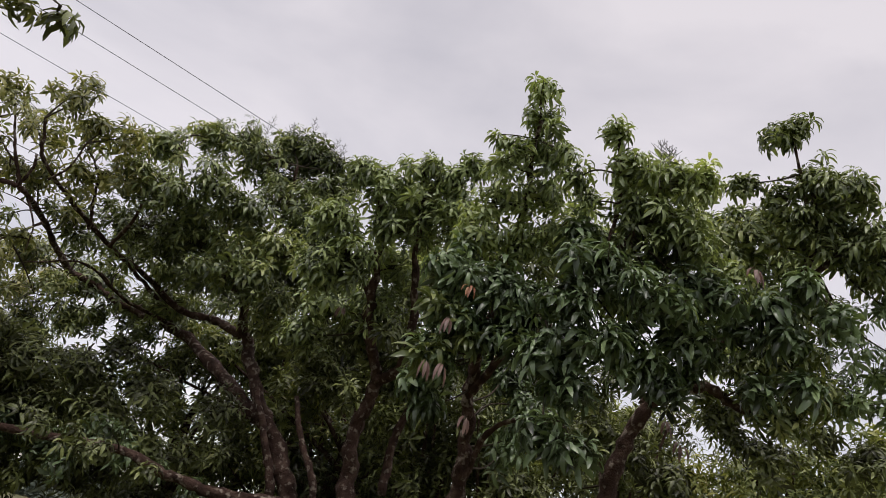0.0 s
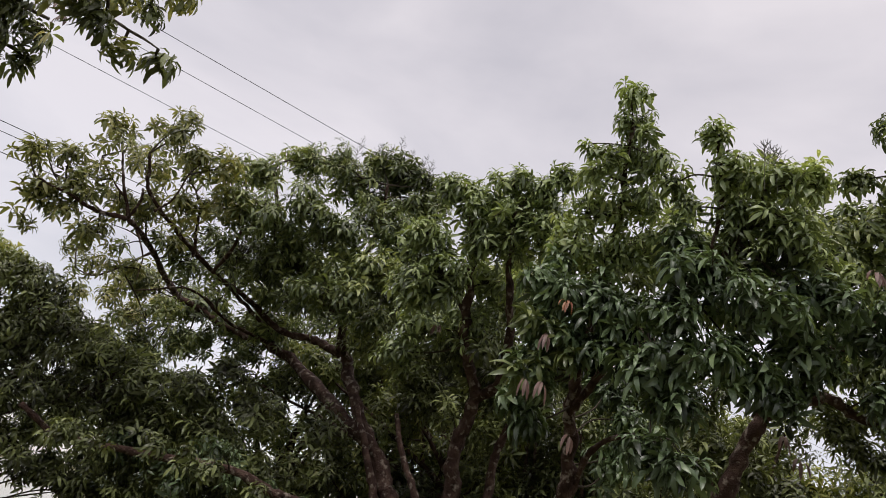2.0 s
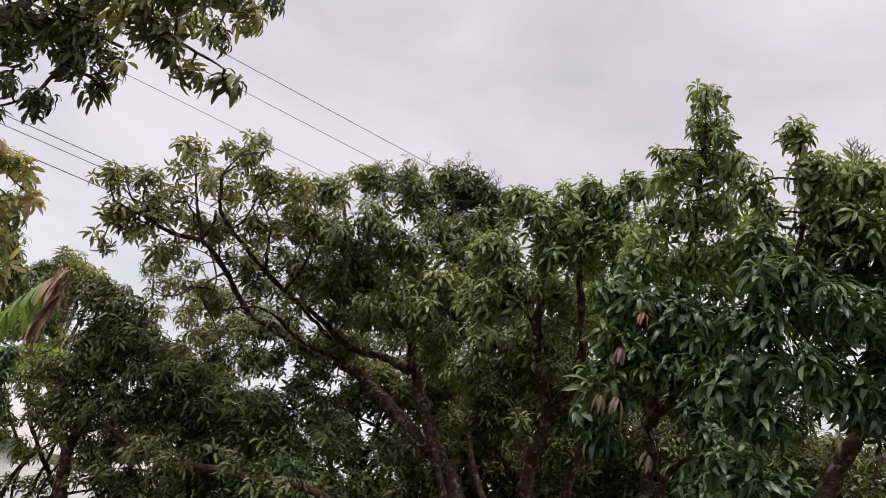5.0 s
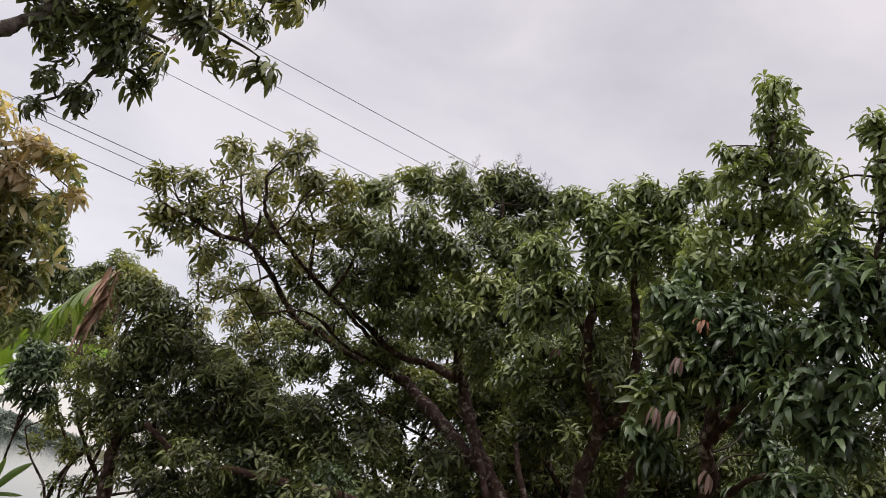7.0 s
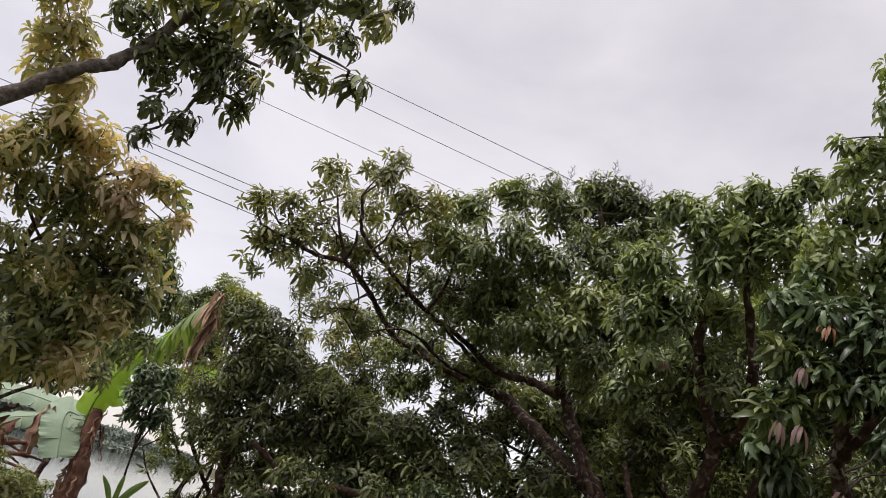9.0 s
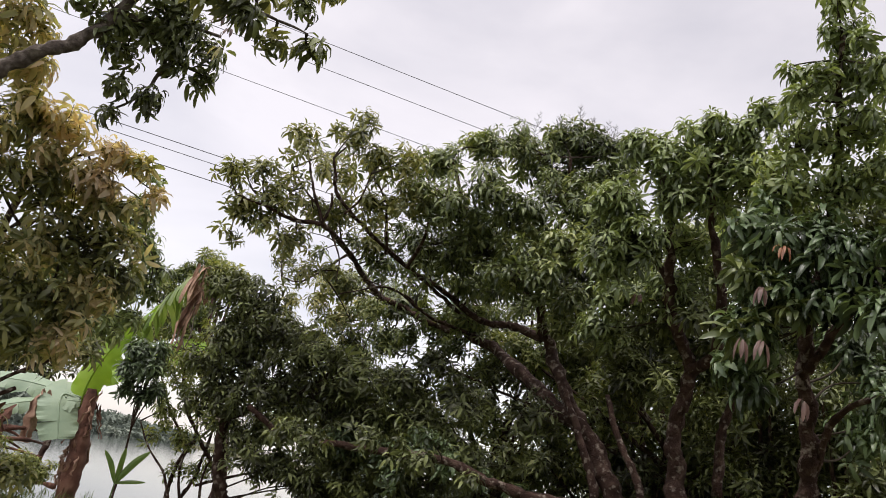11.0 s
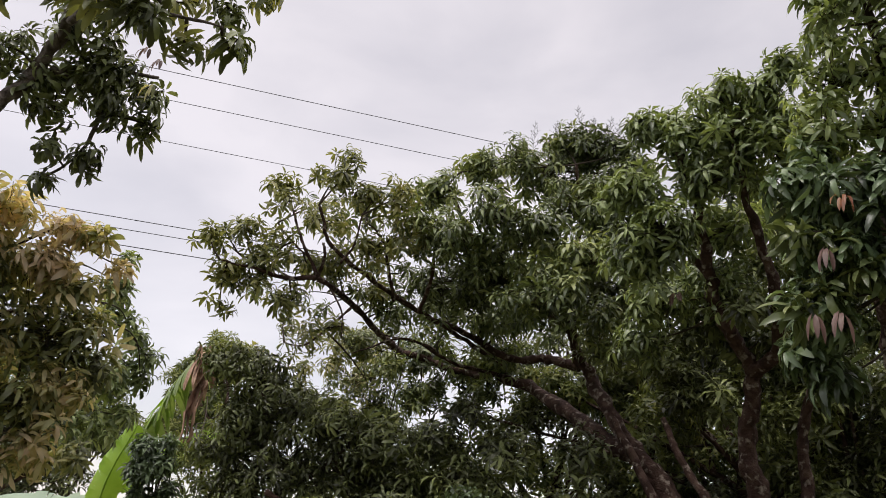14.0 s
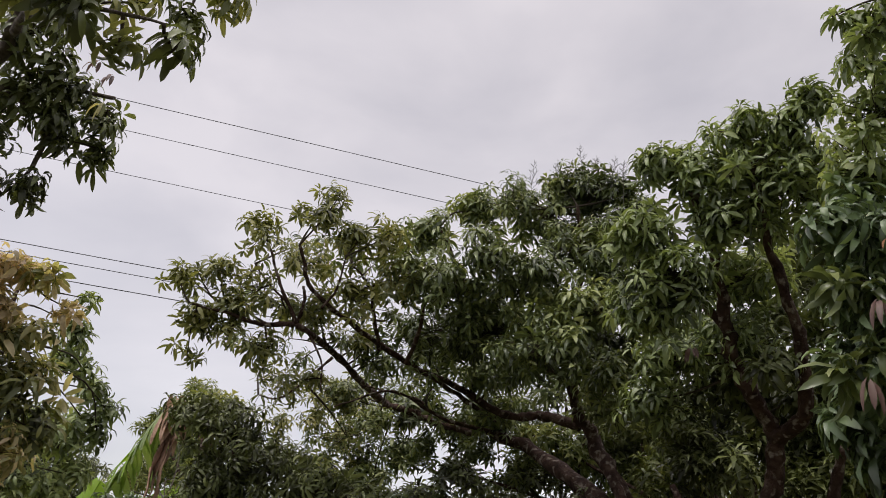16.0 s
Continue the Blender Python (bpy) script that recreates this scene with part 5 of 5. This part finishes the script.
def dry_strip(top_place, length, width, seed):
    """A withered leaf that hangs down, crumpled."""
    rng = np.random.default_rng(seed)
    n = 11
    z = np.linspace(0, -length, n)
    sway = np.cumsum(rng.normal(scale=0.025, size=(n, 2)), 0)
    bits = []
    for strip in range(3):
        off = rng.uniform(-0.4, 0.4) * width
        a = rng.uniform(0, 3.1)
        line = np.stack([top_place[0] + sway[:, 0] + off * math.cos(a), top_place[1] + sway[:, 1] + off * math.sin(a), top_place[2] + z], 1)
        wdt = width * 0.5 * np.clip(rng.uniform(0.35, 1, n), 0.2, 1) * np.linspace(1, 0.35, n) * np.minimum(1, 0.12 + np.linspace(0, 1, n) * 3)
        tw = a + np.cumsum(rng.normal(scale=0.35, size=n))
        e = np.stack([np.cos(tw), np.sin(tw), np.zeros(n)], 1) * wdt[:, None]
        back = np.stack([-np.sin(tw), np.cos(tw), np.zeros(n)], 1) * wdt[:, None] * 0.45
        v = np.stack([line - e, line + back, line + e], 1).reshape(-1, 3)
        t = []
        for k in range(n - 1):
            for c in (0, 1):
                q = 3 * k + c
                t += [(q, q + 1, q + 4), (q, q + 4, q + 3)]
        bits.append((v, t))
    return join(bits)


def banana_plant():
    top = thing("banana_plant", (-10.09, 10.80, -0.1), "banana plant with a shaggy brown stem and one long leaf", "banana plant")
    stem = [(-10.04, 10.80, -0.3), (-10.10, 10.79, 0.6), (-10.19, 10.77, 1.2), (-10.27, 10.78, 1.72)]
    part("stem", tube(curve_through(stem, 8), 0.17, 0.10, 14, 0.10, 3), BANANA_STEM, top)
    rng = np.random.default_rng(31)
    for k in range(30):
        h = 0.15 + 1.4 * k / 30
        az = 2.4 * k
        r = 0.165 - 0.035 * h
        part("dry_sheath", dry_strip((-10.1 - 0.09 * h + r * math.cos(az), 10.79 + r * math.sin(az), h + 0.25), rng.uniform(0.3, 0.7), 0.085, 300 + k), BANANA_DRY if k % 3 else BANANA_STEM, top)
    part("leaf_blade", banana_blade([(-10.35, 10.70, 1.30), (-10.29, 10.65, 1.81), (-10.09, 10.60, 2.24), (-9.84, 10.55, 2.59), (-9.65, 10.50, 2.85)], 0.56, 41, 0.12, 0.3, 9, 0.4, 0.16), BANANA_GREEN, top, "long bright green blade with wavy edges")
    rib = curve_through([(-10.26, 10.80, 1.85), (-10.12, 10.80, 2.35), (-9.72, 10.80, 2.92), (-9.2, 10.6, 3.36), (-8.62, 10.3, 3.68), (-8.20, 10.28, 4.02)], 10)
    arch = part("leaf_blade", tube(rib, 0.028, 0.010, 7), BANANA_DULL, top, "arching torn blade with a withered tip")
    for k in range(14, len(rib) - 2, 2):
        u = k / len(rib)
        for sign in (1, -1):
            long = (0.50 - 0.5 * abs(u - 0.62)) * rng.uniform(0.75, 1.1)
            mat = BANANA_DRY if u > 0.86 else (BANANA_GREEN if 0.50 < u < 0.62 and sign > 0 else BANANA_DULL)
            part("leaf_strip", hanging_strip(rib[k], rib[min(k + 3, len(rib) - 1)], sign, long * (1.6 if u > 0.86 else 1.0), 400 + 2 * k + sign), mat, arch)
    part("leaf_blade", banana_blade([(-10.36, 10.65, 1.52), (-10.55, 10.50, 1.54), (-10.48, 10.40, 1.38), (-10.33, 10.38, 1.10), (-10.20, 10.38, 0.82)], 0.66, 42, 0.1, 0.16, 9, 0.12, 0.05), BANANA_PALE, top, "pale folded blade hanging down")
    part("leaf_blade", banana_blade([(-10.33, 10.65, 1.55), (-10.78, 10.45, 1.59), (-11.32, 10.20, 1.60), (-11.76, 9.90, 1.51), (-12.07, 9.60, 1.26)], 0.42, 43, 0.2, 0.35, 9, 0.5, 0.14), BANANA_PALE, top, "pale drooping blade")
    part("leaf_blade", banana_blade([(-10.30, 10.65, 1.49), (-10.67, 10.35, 1.39), (-11.11, 10.10, 1.22), (-11.31, 9.80, 1.03), (-11.55, 9.50, 0.73)], 0.34, 44, 0.3, 0.35, 9, 0.5, 0.14), BANANA_PALE, top)
    part("dry_blade", dry_strip((-8.22, 10.22, 4.0), 1.45, 0.40, 45), BANANA_DRY, top, "withered brown leaf tip hanging down")
    part("dry_blade", dry_strip((-10.75, 10.2, 1.55), 0.9, 0.35, 46), BANANA_DRY, top)
    part("dry_blade", dry_strip((-10.95, 10.0, 1.2), 0.8, 0.40, 47), BANANA_STEM, top)
    part("leaf_blade", banana_blade([(-10.26, 10.9, 1.9), (-10.1, 11.6, 2.5), (-9.7, 12.4, 3.0), (-9.3, 13.0, 3.0)], 0.6, 48, 0.3), BANANA_GREEN, top)


banana_plant()


def young_plant():
    top = thing("young_plant", (-7.18, 8.82, -0.1), "young green plant with four broad pointed leaves", "plant")
    part("stem", tube(curve_through([(-7.17, 8.82, -0.15), (-7.19, 8.81, 0.3), (-7.20, 8.81, 0.64)], 5), 0.016, 0.009, 7), PLANT_GREEN, top)
    for k, (dx, dz, w) in enumerate(((0.30, 0.46, 0.10), (-0.24, 0.36, 0.07), (0.00, 0.44, 0.065), (0.36, 0.08, 0.06))):
        a = np.array((-7.20, 8.81, 0.57))
        along = np.array((0.74, 0.67, 0)) * dx
        part("leaf_blade", banana_blade([a, a + along * 0.5 + np.array((0, 0, dz * 0.62)), a + along + np.array((0, 0, dz))], w, 60 + k, 0.0, 0.3, 6), PLANT_GREEN, top)


young_plant()


def dry_heap():
    """Fallen banana leaves and stalks beside the plant."""
    rng = np.random.default_rng(9)
    for k in range(16):
        x, y = -10.9 + rng.uniform(-0.8, 0.7), 10.0 + rng.uniform(-0.7, 0.6)
        z = 0.0 + 0.055 * k
        a = rng.uniform(0, 3.1)
        d = np.array((math.cos(a), math.sin(a), rng.uniform(-0.15, 0.15))) * rng.uniform(0.4, 0.8)
        p = np.array((x, y, z))
        ob = new("dry_leaf_stalk", mesh_of("dry_leaf_stalk", *tube(curve_through([p - d, p + np.array((0, 0, 0.05)), p + d], 4), 0.045, 0.015, 7, 0.2, k), BANANA_STEM))
        tagged(ob, "withered brown banana leaf stalk on a heap", "dry leaf", "heap of dry leaves")


dry_heap()


def grass():
    rng = np.random.default_rng(14)
    n = 4000
    x, y = rng.uniform(-15, 9, n), rng.uniform(7, 19, n)
    s = x * LAKE_WAY[0] + y * LAKE_WAY[1]
    keep = s < SHORE_NEAR + 0.4
    x, y = x[keep], y[keep]
    n = len(x)
    z = ground_height(x, y)
    templates = []
    for k in range(6):
        bits = []
        for m in range(6):
            az, el = rng.uniform(0, 6.3), radians(rng.uniform(55, 85))
            way = (math.cos(az) * math.cos(el), math.sin(az) * math.cos(el), math.sin(el))
            bits.append(leaf((rng.uniform(-0.05, 0.05), rng.uniform(-0.05, 0.05), -0.02), way, rng.uniform(0.08, 0.26), 0.012, 0.8, 0.3, False))
        templates.append(join(bits))
    mats = turns(rng, np.array((0, 0, 1.0)) + rng.normal(scale=0.1, size=(n, 3)), n) * rng.uniform(0.6, 1.4, n)[:, None, None]
    ob = new("grass", mesh_of("grass", *spread(templates, rng.integers(0, 6, n), mats, np.stack([x, y, z], 1)), GRASS))
    tagged(ob, "rough green grass on the lake bank", "grass", kind="stuff")


grass()
